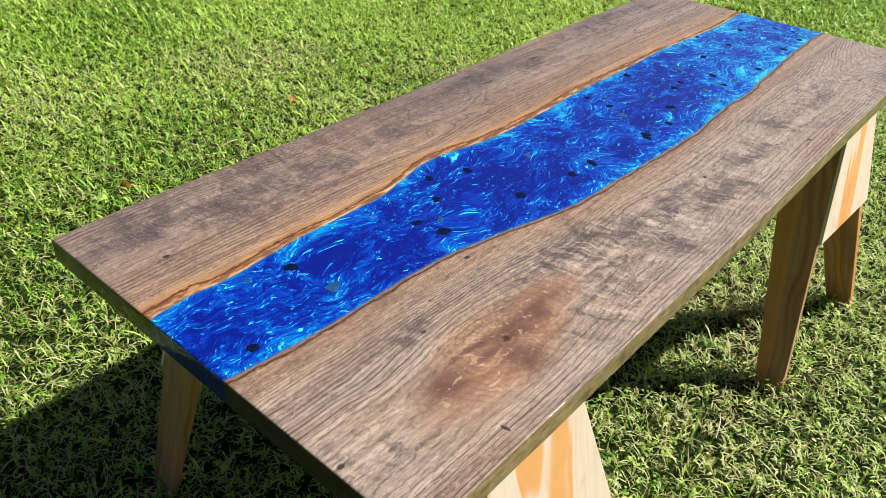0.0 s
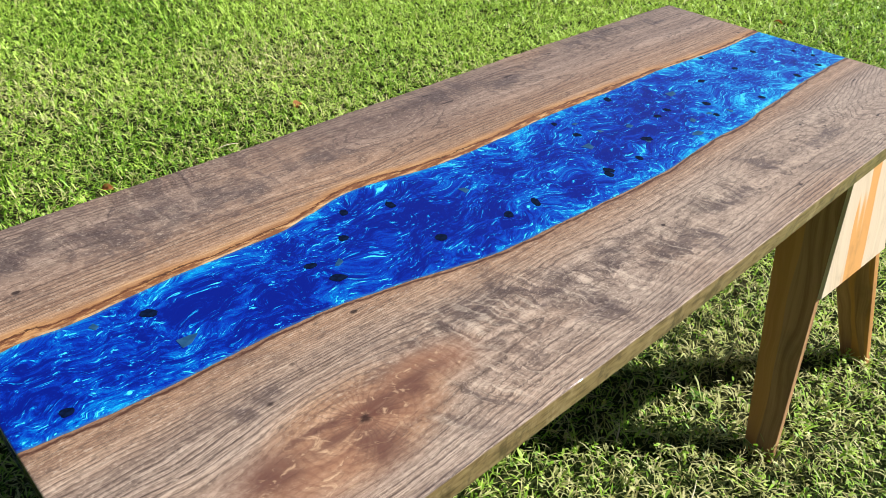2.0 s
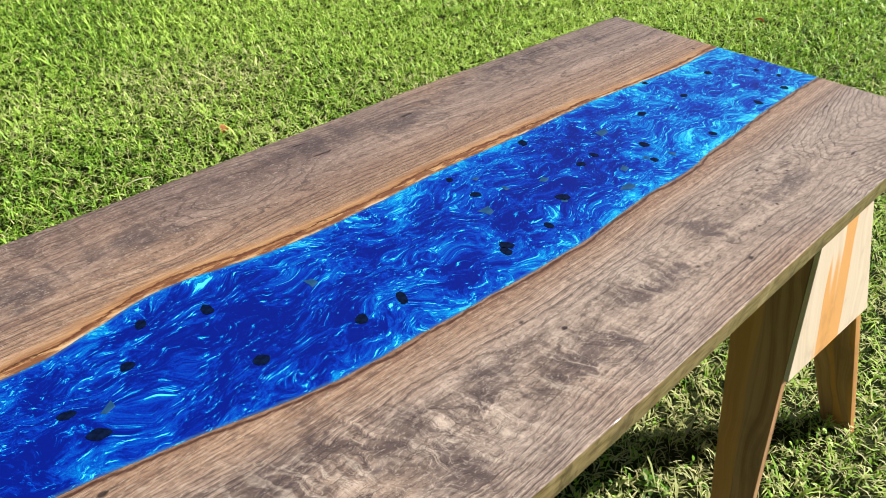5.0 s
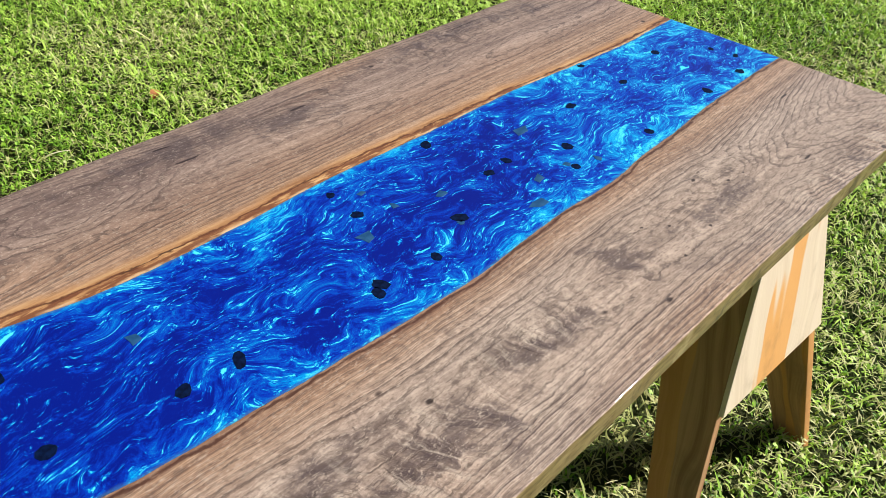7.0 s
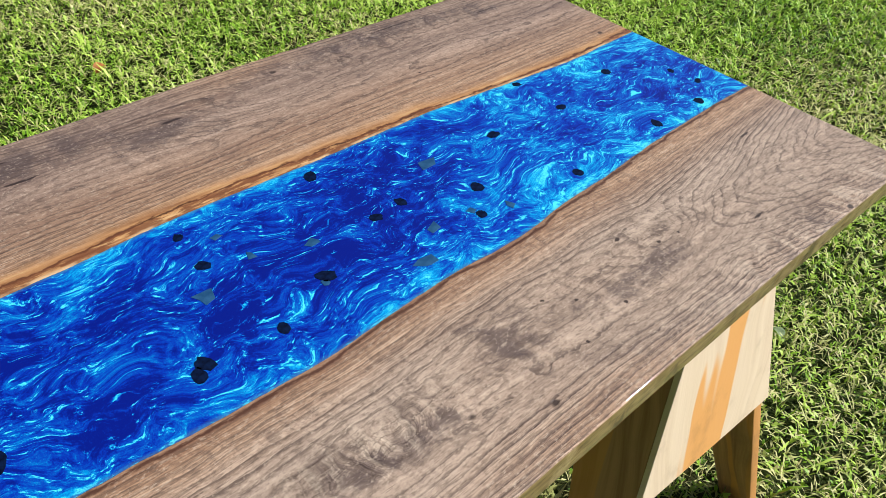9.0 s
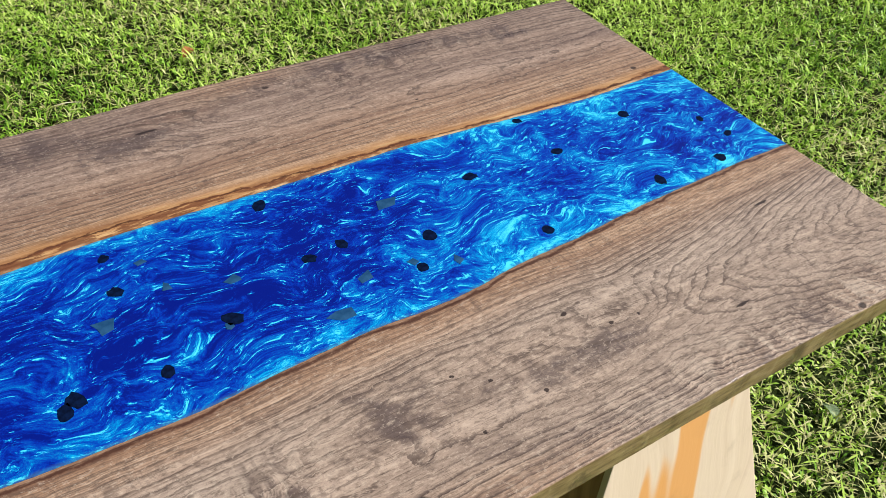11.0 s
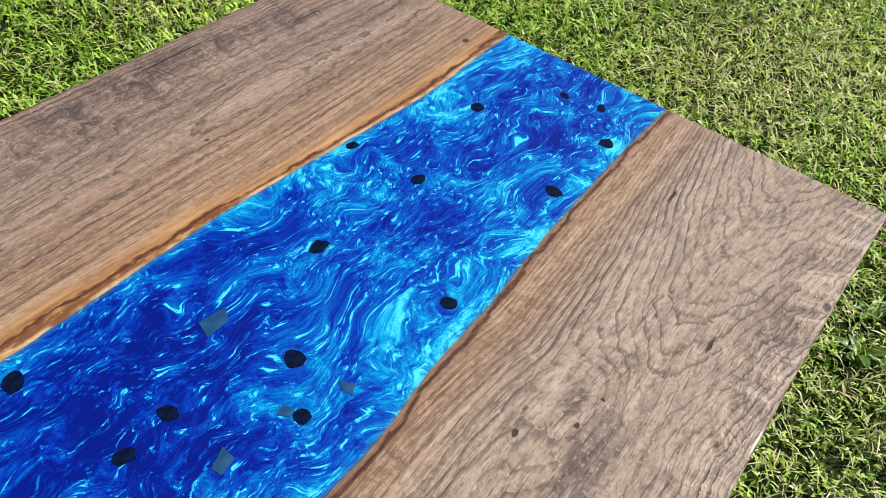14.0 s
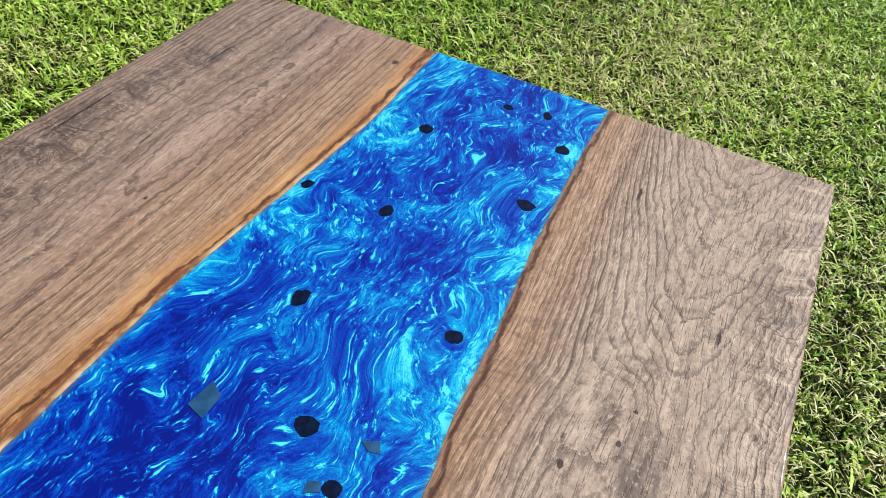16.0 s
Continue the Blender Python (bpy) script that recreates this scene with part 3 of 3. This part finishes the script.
def slab(name, low, high, round_low, round_high, river_sides, material, parent, label):
    """A strip of the top between two lines y = low(x) and y = high(x), with eased edges at its ends and where asked."""
    length = 2.166
    stations = EDGE_STEPS + [length * k / 260 for k in range(1, 260)] + [length - d for d in reversed(EDGE_STEPS)]
    verts, faces, rims = [], [], []
    inner = [0.004, 0.009, 0.015, 0.022, 0.03]
    n_mid = 9
    for s in stations:
        lo, hi = low(s), high(s)
        w = hi - lo
        vs = sorted(set(EDGE_STEPS + inner)) + [0.03 + (w - 0.06) * k / n_mid for k in range(1, n_mid)] + [w - d for d in reversed(sorted(set(EDGE_STEPS + inner)))]
        for d in vs:
            y = lo + d
            end = min(s, length - s)
            fall = max(drop(end), drop(d) if round_low else 0, drop(w - d) if round_high else 0)
            x = s + (far_end(y) - length) * (s / length)
            verts.append((x, y, TOP - fall))
            rims.append(min([d] * river_sides[0] + [w - d] * river_sides[1]))
    cols, rows = len(vs), len(stations)
    for i in range(rows - 1):
        for j in range(cols - 1):
            k = i * cols + j
            faces.append((k, k + cols, k + cols + 1, k + 1))
    # flanks and underside
    ring = [j for j in range(cols)] + [i * cols + cols - 1 for i in range(1, rows)] + [(rows - 1) * cols + j for j in range(cols - 2, -1, -1)] + [i * cols for i in range(rows - 2, 0, -1)]
    base = len(verts)
    for k in ring:
        x, y, z = verts[k]
        verts.append((x, y, TOP - THICK))
        rims.append(rims[k])
    m = len(ring)
    for k in range(m):
        a, b = ring[k], ring[(k + 1) % m]
        faces.append((a, b, base + (k + 1) % m, base + k))
    lowrow = [base + ring.index(i * cols) for i in range(rows)]
    highrow = [base + ring.index(i * cols + cols - 1) for i in range(rows)]
    for i in range(rows - 1):
        faces.append((lowrow[i], highrow[i], highrow[i + 1], lowrow[i + 1]))
    me = bpy.data.meshes.new(name)
    me.from_pydata(verts, [], faces)
    at = me.attributes.new("rim", "FLOAT", "POINT")
    at.data.foreach_set("value", rims)
    me.materials.append(material)
    me.validate()
    bm = bmesh.new()
    bm.from_mesh(me)
    bmesh.ops.recalc_face_normals(bm, faces=bm.faces)
    bm.to_mesh(me)
    bm.free()
    ob = new(name, me)
    ob.parent = parent
    smooth(ob, 50)
    return tagged(ob, label)


river_table = tagged(new("river_table_top"), "walnut slab table top with a blue resin river on sawhorses", "table top")
wide_board = slab("walnut_board", outer_right, lambda x: river_right(x) - 0.0002, True, False, (0, 1), WALNUT_WIDE, river_table, "wide figured walnut board with a reddish knot")
narrow_board = slab("walnut_board", lambda x: river_left(x) + 0.0002, outer_left, False, True, (1, 0), WALNUT_NARROW, river_table, "brown walnut board with orange live edge")
resin = slab("resin_river", river_right, river_left, False, False, (1, 1), RESIN, river_table, "glossy swirling blue pearl resin river")


def chip(px, py, size, stretch, turn, rng, material, name, label, sides):
    """A flat broken piece at the resin's surface."""
    bm = bmesh.new()
    pts = []
    for k in range(sides):
        a = 2 * math.pi * (k + rng.uniform(-0.28, 0.28)) / sides
        r = size * (rng.uniform(0.55, 1.2) if sides < 8 else rng.uniform(0.8, 1.1))
        qx, qy = r * stretch * math.cos(a), r * math.sin(a)
        pts.append((qx * math.cos(turn) - qy * math.sin(turn), qx * math.sin(turn) + qy * math.cos(turn)))
    low = [bm.verts.new((a, b, -0.002)) for a, b in pts]
    mid = [bm.verts.new((a * 0.98, b * 0.98, -0.0004)) for a, b in pts]
    top = [bm.verts.new((a * 0.96, b * 0.96, 0.0004)) for a, b in pts]
    for one, two in ((low, mid), (mid, top)):
        for k in range(sides):
            bm.faces.new((one[k], one[(k + 1) % sides], two[(k + 1) % sides], two[k]))
    bm.faces.new(top)
    ob = part(name, bm, material, resin, label)
    ob.location = (px, py, TOP)
    return ob


rng = random.Random(5)
STONES = ((1.280, -.190, .011), (1.556, -.171, .011), (1.92, -.224, .009), (2.046, -.225, .010), (.225, -.063, .010), (.600, -.023, .008), (.679, -.185, .010), (.680, -.053, .009),
          (.552, -.085, .009), (1.099, -.222, .010), (1.38, -.013, .010), (1.192, -.230, .008), (1.446, -.133, .008), (1.398, -.139, .009), (1.987, -.064, .010), (2.094, -.132, .007),
          (2.106, -.183, .007), (1.824, -.097, .008), (1.816, -.003, .007), (1.67, -.090, .009), (1.704, -.236, .009), (1.518, -.220, .009), (1.173, -.086, .009), (1.173, -.022, .007),
          (1.086, -.233, .009), (.067, -.173, .009), (.466, -.114, .008), (.480, -.165, .011), (.822, -.208, .010))
for sx, sy, ss in STONES:
    chip(sx, sy, ss, rng.uniform(1.0, 1.5), rng.uniform(0, 3.1), rng, STONE, "stone_chip", "small black stone chip", 12)
chip(.893, -.209, .008, 2.0, 1.1, rng, STONE, "stone_chip", "small black stone chip", 10)
SHARDS = ((1.536, -.088, .017, 1.5), (1.394, -.245, .014, 1.6), (1.148, -.134, .014, 1.3), (.240, -.149, .013, 1.4), (.156, -.043, .011, 1.3), (1.565, -.226, .009, 1.2), (1.447, -.199, .010, 1.3),
          (1.302, -.129, .009, 1.4), (1.228, -.104, .008, 1.4), (1.209, -.048, .008, 1.2), (1.273, -.200, .008, 1.3), (.820, -.100, .009, 1.4), (.505, -.135, .010, 1.5), (1.512, -.206, .008, 1.1))
for sx, sy, ss, st in SHARDS:
    chip(sx, sy, ss, st, rng.uniform(0, 3.1), rng, SHARD, "mica_shard", "flat grey-blue shard", rng.choice((4, 5, 6)))


# ---- sawhorses ----
HORSE_TOP = TOP - THICK


def board(name, corners_low, corners_high, thick_dir, thick, material, parent, label="", ease=0.0025):
    """A flat board from two lower and two upper corners of one face, thickened along thick_dir. Its origin lies in its middle, its local z along it."""
    a, b, c, d = [Vector(q) for q in (*corners_low, *corners_high)]
    mid = (a + b + c + d) / 4 + thick_dir * thick / 2
    zax = ((c + d) / 2 - (a + b) / 2).normalized()
    xax = (b - a - zax * (b - a).dot(zax)).normalized()
    rot = Matrix((xax, zax.cross(xax), zax)).transposed().to_4x4()
    m = Matrix.Translation(mid) @ rot
    inv = m.inverted()
    bm = bmesh.new()
    front = [bm.verts.new(inv @ q) for q in (a, b, d, c)]
    back = [bm.verts.new(inv @ (q + thick_dir * thick)) for q in (a, b, d, c)]
    bm.faces.new(front)
    bm.faces.new(back[::-1])
    for k in range(4):
        bm.faces.new((front[k], back[k], back[(k + 1) % 4], front[(k + 1) % 4]))
    bmesh.ops.recalc_face_normals(bm, faces=bm.faces)
    bmesh.ops.bevel(bm, geom=bm.edges[:], offset=ease, segments=2, affect="EDGES", profile=0.6)
    ob = part(name, bm, material, parent, label)
    ob.matrix_local = m
    return ob


def sawhorse(label, gusset_foot=0.435):
    """Origin on the ground under the middle; the beam runs along y."""
    h = tagged(new("sawhorse"), label, "sawhorse", "sawhorses under the table top")
    foot, top = GROUND, HORSE_TOP

    def spread(z, sx): return (0.281 - 0.346 * z if sx > 0 else -0.289 + 0.158 * z)        # where a leg's face stands at a height
    def out(z): return 0.502 - 0.16 * z         # how far out the leg's outer edge stands
    for sx in (-1, 1):
        for sy in (-1, 1):
            z0, z1 = foot, top - 0.002
            w0, w1 = 0.076, 0.142
            lo = [(spread(z0, sx), sy * out(z0), z0), (spread(z0, sx), sy * (out(z0) - w0), z0)]
            hi = [(spread(z1, sx), sy * out(z1), z1), (spread(z1, sx), sy * (out(z1) - w1), z1)]
            board("leg", lo, hi, Vector((-sx, 0, -0.22)).normalized(), 0.022, PINE, h, "", 0.002)
    for sy in (-1, 1):
        z0, z1 = gusset_foot, top - 0.003
        g, y0, y1 = 0.002, sy * (out(gusset_foot) + 0.0105), sy * (out(top - 0.003) + 0.0105)
        lo = [(spread(z0, -1) - g, y0, z0), (spread(z0, 1) + g, y0, z0)]
        hi = [(spread(z1, -1) - g, y1, z1), (spread(z1, 1) + g, y1, z1)]
        board("gusset", lo, hi, Vector((0, -sy, -0.16)).normalized(), 0.0095, PINE_PALE, h, "pale gusset board with orange streaks", 0.0015)
    e = 0.36
    board("beam", [(-0.118, -e, top - 0.09), (-0.028, -e, top - 0.09)], [(-0.118, -e, top), (-0.028, -e, top)], Vector((0, 1, 0)), 2 * e, PINE, h)
    return h


far_horse = sawhorse("pine sawhorse with tapered legs standing on the lawn", 0.45)
far_horse.matrix_world = pose(1.785, -0.142, 0, 0, 0, -2.5)
near_horse = sawhorse("pine sawhorse with a long orange-streaked gusset on the lawn", 0.37)
near_horse.matrix_world = pose(0.356, -0.15, 0, 0, 0, -4.5)


# ---- lawn ----
def patch(px, py, seed):
    """Slow unevenness of the lawn, about -1 to 1."""
    r = np.random.RandomState(seed)
    v = np.zeros_like(px)
    for k in range(14):
        f, a = r.uniform(1.2, 7.0), r.uniform(0, 2 * np.pi)
        v += np.sin(f * (px * np.cos(a) + py * np.sin(a)) + r.uniform(0, 6.3)) / (1 + f * 0.18)
    return v / 3.2


def in_view(px, py):
    """How far inside the part of the lawn that the walk looks over, and a margin (metres, minus outside)."""
    inside = np.full(px.shape, 9.0)
    for ax, ay, bx, by in ((-0.7, 1.5, 1.0, 4.8), (1.0, 4.8, 2.6, 4.8), (2.6, 4.8, 6.9, 0.9), (6.9, 0.9, 6.7, -0.4), (6.7, -0.4, 5.0, -1.6), (5.0, -1.6, 0.8, -1.6), (0.8, -1.6, -0.7, 0.0), (-0.7, 0.0, -0.7, 1.5)):
        inside = np.minimum(inside, -((bx - ax) * (py - ay) - (by - ay) * (px - ax)) / math.hypot(bx - ax, by - ay))
    return inside


def scatter(count, rnd, wide):
    if wide:
        # thinner and thinner away from the table
        away, turn = 3.0 + 7.5 * rnd.uniform(0, 1, count) ** 1.2, rnd.uniform(0, 2 * np.pi, count)
        px, py = 2.5 + (away + 0.4) * np.cos(turn), 1.2 + away * np.sin(turn)
        keep = in_view(px, py) < rnd.uniform(-0.5, 0.1, count)
    else:
        px, py = rnd.uniform(-1.2, 7.4, count), rnd.uniform(-2.1, 5.3, count)
        far = np.hypot(px - 0.6, py + 0.8)
        edge = np.clip(0.6 + (in_view(px, py) + 0.15 * patch(px, py, 5)) / 0.8, 0, 1)
        keep = rnd.uniform(0, 1, count) < np.clip(1.45 - 0.2 * far, 0.5, 1) * edge * np.clip(0.50 + 1.4 * tufts(px, py), 0.03, 1)
    return px[keep], py[keep]


def tufts(px, py):
    """Tufts and gaps one to four centimetres wide, about -1 to 1."""
    r = np.random.RandomState(31)
    v = np.zeros_like(px)
    for k in range(16):
        f, a = r.uniform(90, 330), r.uniform(0, 2 * np.pi)
        v += np.sin(f * (px * np.cos(a) + py * np.sin(a)) + r.uniform(0, 6.3))
    return np.clip(v / 3.4, -1, 1)


def clumps(px, py):
    """Tufts a few centimetres wide, about -1 to 1."""
    r = np.random.RandomState(77)
    v = np.zeros_like(px)
    for k in range(16):
        f, a = r.uniform(35, 130), r.uniform(0, 2 * np.pi)
        v += np.sin(f * (px * np.cos(a) + py * np.sin(a)) + r.uniform(0, 6.3))
    return np.clip(v / 4.0, -1, 1)


def blades(count, rnd, width, length, lean, height, dry, brightness, wide=False):
    """Verts, quads and tones of pointed leaves with a bend: six corners and two quads each. Ranges are (low, high)."""
    px, py = scatter(count, rnd, wide)
    count = len(px)
    turn = rnd.uniform(0, 2 * np.pi, count)
    w = rnd.uniform(*width, count) / 2
    ln = rnd.uniform(*length, count)
    le = np.radians(rnd.uniform(*lean, count))
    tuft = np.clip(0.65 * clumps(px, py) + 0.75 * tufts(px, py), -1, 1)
    size = 1 + 0.27 * np.clip(np.hypot(px - 0.6, py + 0.8) - 2.0, 0, 4) + 0.22 * tuft
    w, ln = w * size, ln * size
    z = GROUND + rnd.uniform(*height, count) * (1 + 0.6 * tuft) + 0.006 * patch(px, py, 3) + 0.017 * tuft
    fx, fy = np.cos(turn), np.sin(turn)
    sx, sy = -fy, fx
    verts = np.zeros((count, 6, 3))
    for k, (share, wide, bend) in enumerate(((0.0, 0.55, 0.0), (0.55, 1.0, 0.0), (1.0, 0.12, 1.0))):
        l2 = le + bend * np.radians(rnd.uniform(8, 45, count))
        if k < 2:
            ax, az = ln * share * np.sin(le), ln * share * np.cos(le)
        else:
            ax, az = ln * (0.55 * np.sin(le) + 0.45 * np.sin(l2)), ln * (0.55 * np.cos(le) + 0.45 * np.cos(l2))
        for j, side in enumerate((-1, 1)):
            verts[:, 2 * k + j, 0] = px + fx * ax + sx * w * wide * side
            verts[:, 2 * k + j, 1] = py + fy * ax + sy * w * wide * side
            verts[:, 2 * k + j, 2] = z + az
    tone = np.zeros((count, 4), np.float32)
    # sun on tufts and shade in gaps painted into the tone; brighter far out
    tone[:, 0] = np.clip(rnd.uniform(*brightness, count) + 0.24 * patch(px, py, 8) + 0.50 * tuft + 0.18 / (1 + np.exp(-2.0 * (py + 0.25 * px - 1.9))) + 0.14 / (1 + np.exp(-3.0 * (px - 2.8))), 0, 1)
    tone[:, 1] = (rnd.uniform(0, 1, count) < dry(px, py)) * rnd.uniform(0.55, 1.0, count)
    tone[:, 3] = 1
    return verts, tone


def dryness(px, py):
    """Share of straw: more near the sawhorses' feet and in a few worn spots."""
    lush = 1 / (1 + np.exp(-3.0 * (0.8 * py + 0.55 * px - 1.6)))
    v = (0.25 - 0.20 * lush) + (0.2 - 0.08 * lush) * np.clip(patch(px, py, 21) + 0.1, 0, 1)
    for qx, qy, r, k in ((1.72, -0.36, 0.2, 0.5), (1.75, -0.3, 0.5, 0.25), (2.6, -0.75, 0.8, 0.25), (2.1, 2.3, 0.25, 0.5), (1.73, 2.35, 0.3, 0.45), (4.0, -0.12, 0.45, 0.6), (3.55, 0.0, 0.3, 0.4), (2.57, 1.58, 0.25, 0.4), (1.94, 1.57, 0.2, 0.4), (0.7, 2.65, 0.4, 0.4), (1.2, -0.57, 0.25, 0.35), (0.1, 0.75, 0.5, 0.35), (1.2, -0.7, 0.6, 0.2)):
        v = v + k * np.exp(-((px - qx) ** 2 + (py - qy) ** 2) / r ** 2)
    return v


def lawn():
    rnd = np.random.RandomState(4)
    sets = [
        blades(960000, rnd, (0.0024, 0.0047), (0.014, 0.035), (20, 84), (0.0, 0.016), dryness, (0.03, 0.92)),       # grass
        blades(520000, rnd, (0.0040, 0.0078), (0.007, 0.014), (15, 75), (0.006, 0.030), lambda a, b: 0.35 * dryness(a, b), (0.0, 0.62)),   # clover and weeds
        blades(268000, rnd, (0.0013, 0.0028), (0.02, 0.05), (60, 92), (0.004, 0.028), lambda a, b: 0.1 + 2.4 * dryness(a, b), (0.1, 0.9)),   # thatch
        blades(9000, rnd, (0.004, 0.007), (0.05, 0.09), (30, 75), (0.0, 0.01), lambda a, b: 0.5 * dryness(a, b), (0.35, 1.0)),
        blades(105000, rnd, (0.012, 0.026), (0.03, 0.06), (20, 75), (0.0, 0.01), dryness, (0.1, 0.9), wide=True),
    ]
    verts = np.concatenate([s[0].reshape(-1, 3) for s in sets]).astype(np.float32)
    tones = np.concatenate([np.repeat(s[1], 6, axis=0) for s in sets]).astype(np.float32)
    n = len(verts) // 6
    corners = (np.arange(n)[:, None] * 6 + np.array([0, 1, 3, 2, 2, 3, 5, 4])[None, :]).astype(np.int32).ravel()
    me = bpy.data.meshes.new("grass")
    me.vertices.add(len(verts))
    me.vertices.foreach_set("co", verts.ravel())
    me.loops.add(len(corners))
    me.loops.foreach_set("vertex_index", corners)
    me.polygons.add(2 * n)
    me.polygons.foreach_set("loop_start", np.arange(0, 8 * n, 4, dtype=np.int32))
    me.update(calc_edges=True)
    at = me.attributes.new("tone", "FLOAT_COLOR", "POINT")
    at.data.foreach_set("color", tones.ravel())
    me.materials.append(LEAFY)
    return tagged(new("grass", me), "short green lawn with clover and straw-coloured thatch", "grass", kind="stuff")


lawn()


# ---- fallen leaves and stalks on the lawn ----
def fallen_leaf(px, py, size, turn, material, label, category="leaf"):
    bm = bmesh.new()
    rows = []
    for k in range(7):
        s = k / 6
        w = size * 0.36 * math.sin(math.pi * (0.06 + 0.9 * s)) ** 0.8
        zz = 0.18 * size * math.sin(math.pi * s)
        rows.append([bm.verts.new(((s - 0.5) * size, q * w, zz + abs(q) * w * 0.55)) for q in (-1, -0.5, 0, 0.5, 1)])
    for a, b in zip(rows, rows[1:]):
        for j in range(4):
            bm.faces.new((a[j], b[j], b[j + 1], a[j + 1]))
    bmesh.ops.solidify(bm, geom=bm.faces[:], thickness=0.0006)
    ob = smooth(part("fallen_leaf", bm, material, None, label), 60)
    ob.matrix_world = pose(px, py, GROUND + 0.034, 14, -10, turn)
    return tagged(ob, "", category)


fallen_leaf(1.717, 1.795, 0.055, 30, DRY_LEAF, "curled orange-brown dry leaf lying on the grass")
fallen_leaf(0.754, 1.60, 0.05, -40, DRY_LEAF, "curled brown dry leaf lying on the grass")
fallen_leaf(2.526, -0.426, 0.05, 80, PALE_LEAF, "pale grey-green fallen leaf lying on the grass")


def stalk(px, py, length, turn):
    bm = bmesh.new()
    rows = []
    for k in range(6):
        s = k / 5
        r = 0.0022 * (1 - 0.5 * s)
        rows.append([bm.verts.new((s * length, r * math.cos(a) + 0.012 * s * s, r * math.sin(a) + 0.010 * math.sin(3 * s))) for a in (0, 1.57, 3.14, 4.71)])
    for a, b in zip(rows, rows[1:]):
        for j in range(4):
            bm.faces.new((a[j], b[j], b[(j + 1) % 4], a[(j + 1) % 4]))
    bm.faces.new(rows[0][::-1])
    bm.faces.new(rows[-1])
    ob = smooth(part("straw_stalk", bm, STALK, None, "dry pale straw stalk lying on the grass"), 60)
    ob.matrix_world = pose(px, py, GROUND + 0.036, 0, -3, turn)
    return tagged(ob, "", "stalk", "stalks on the lawn")


stalk(4.075, 0.06, 0.16, 60)
stalk(4.155, -0.144, 0.14, -40)
stalk(3.93, 0.03, 0.10, 15)
stalk(1.20, -0.34, 0.07, 20)
stalk(1.22, 1.64, 0.09, -20)
stalk(1.16, -0.57, 0.09, 10)
fallen_leaf(4.85, 1.02, 0.06, 110, DRY_LEAF, "curled brown dry leaf lying on the grass")
fallen_leaf(4.30, 2.03, 0.05, -30, DRY_LEAF, "curled brown dry leaf lying on the grass")


def weed(px, py, spread, leaves, seed, label):
    """A rosette of broad leaves."""
    g = random.Random(seed)
    plant = tagged(new("broadleaf_weed"), label, "weed", "weeds in the lawn")
    plant.location = (px, py, GROUND)
    for k in range(leaves):
        bm = bmesh.new()
        length, rows = spread * g.uniform(0.6, 1.0), []
        for i in range(6):
            s = i / 5
            w = length * 0.2 * math.sin(math.pi * (0.08 + 0.88 * s)) ** 0.9
            up = 0.016 + 0.5 * length * s * (1 - 0.62 * s)
            rows.append([bm.verts.new((s * length, q * w, up + abs(q) * w * 0.35)) for q in (-1, 0, 1)])
        for a, b in zip(rows, rows[1:]):
            for j in range(2):
                bm.faces.new((a[j], b[j], b[j + 1], a[j + 1]))
        bmesh.ops.solidify(bm, geom=bm.faces[:], thickness=0.0005)
        leaf = smooth(part("leaf", bm, WEED, plant), 70)
        leaf.rotation_euler = (0, g.uniform(-0.2, 0.1), 2 * math.pi * (k + g.uniform(-0.3, 0.3)) / leaves)
    return plant


weed(2.80, -0.72, 0.075, 7, 1, "broad-leaved bright green weed growing in the lawn")
weed(2.95, -0.70, 0.06, 6, 2, "broad-leaved bright green weed growing in the lawn")
weed(1.51, -0.39, 0.05, 5, 3, "small pale green weed growing in the shade")
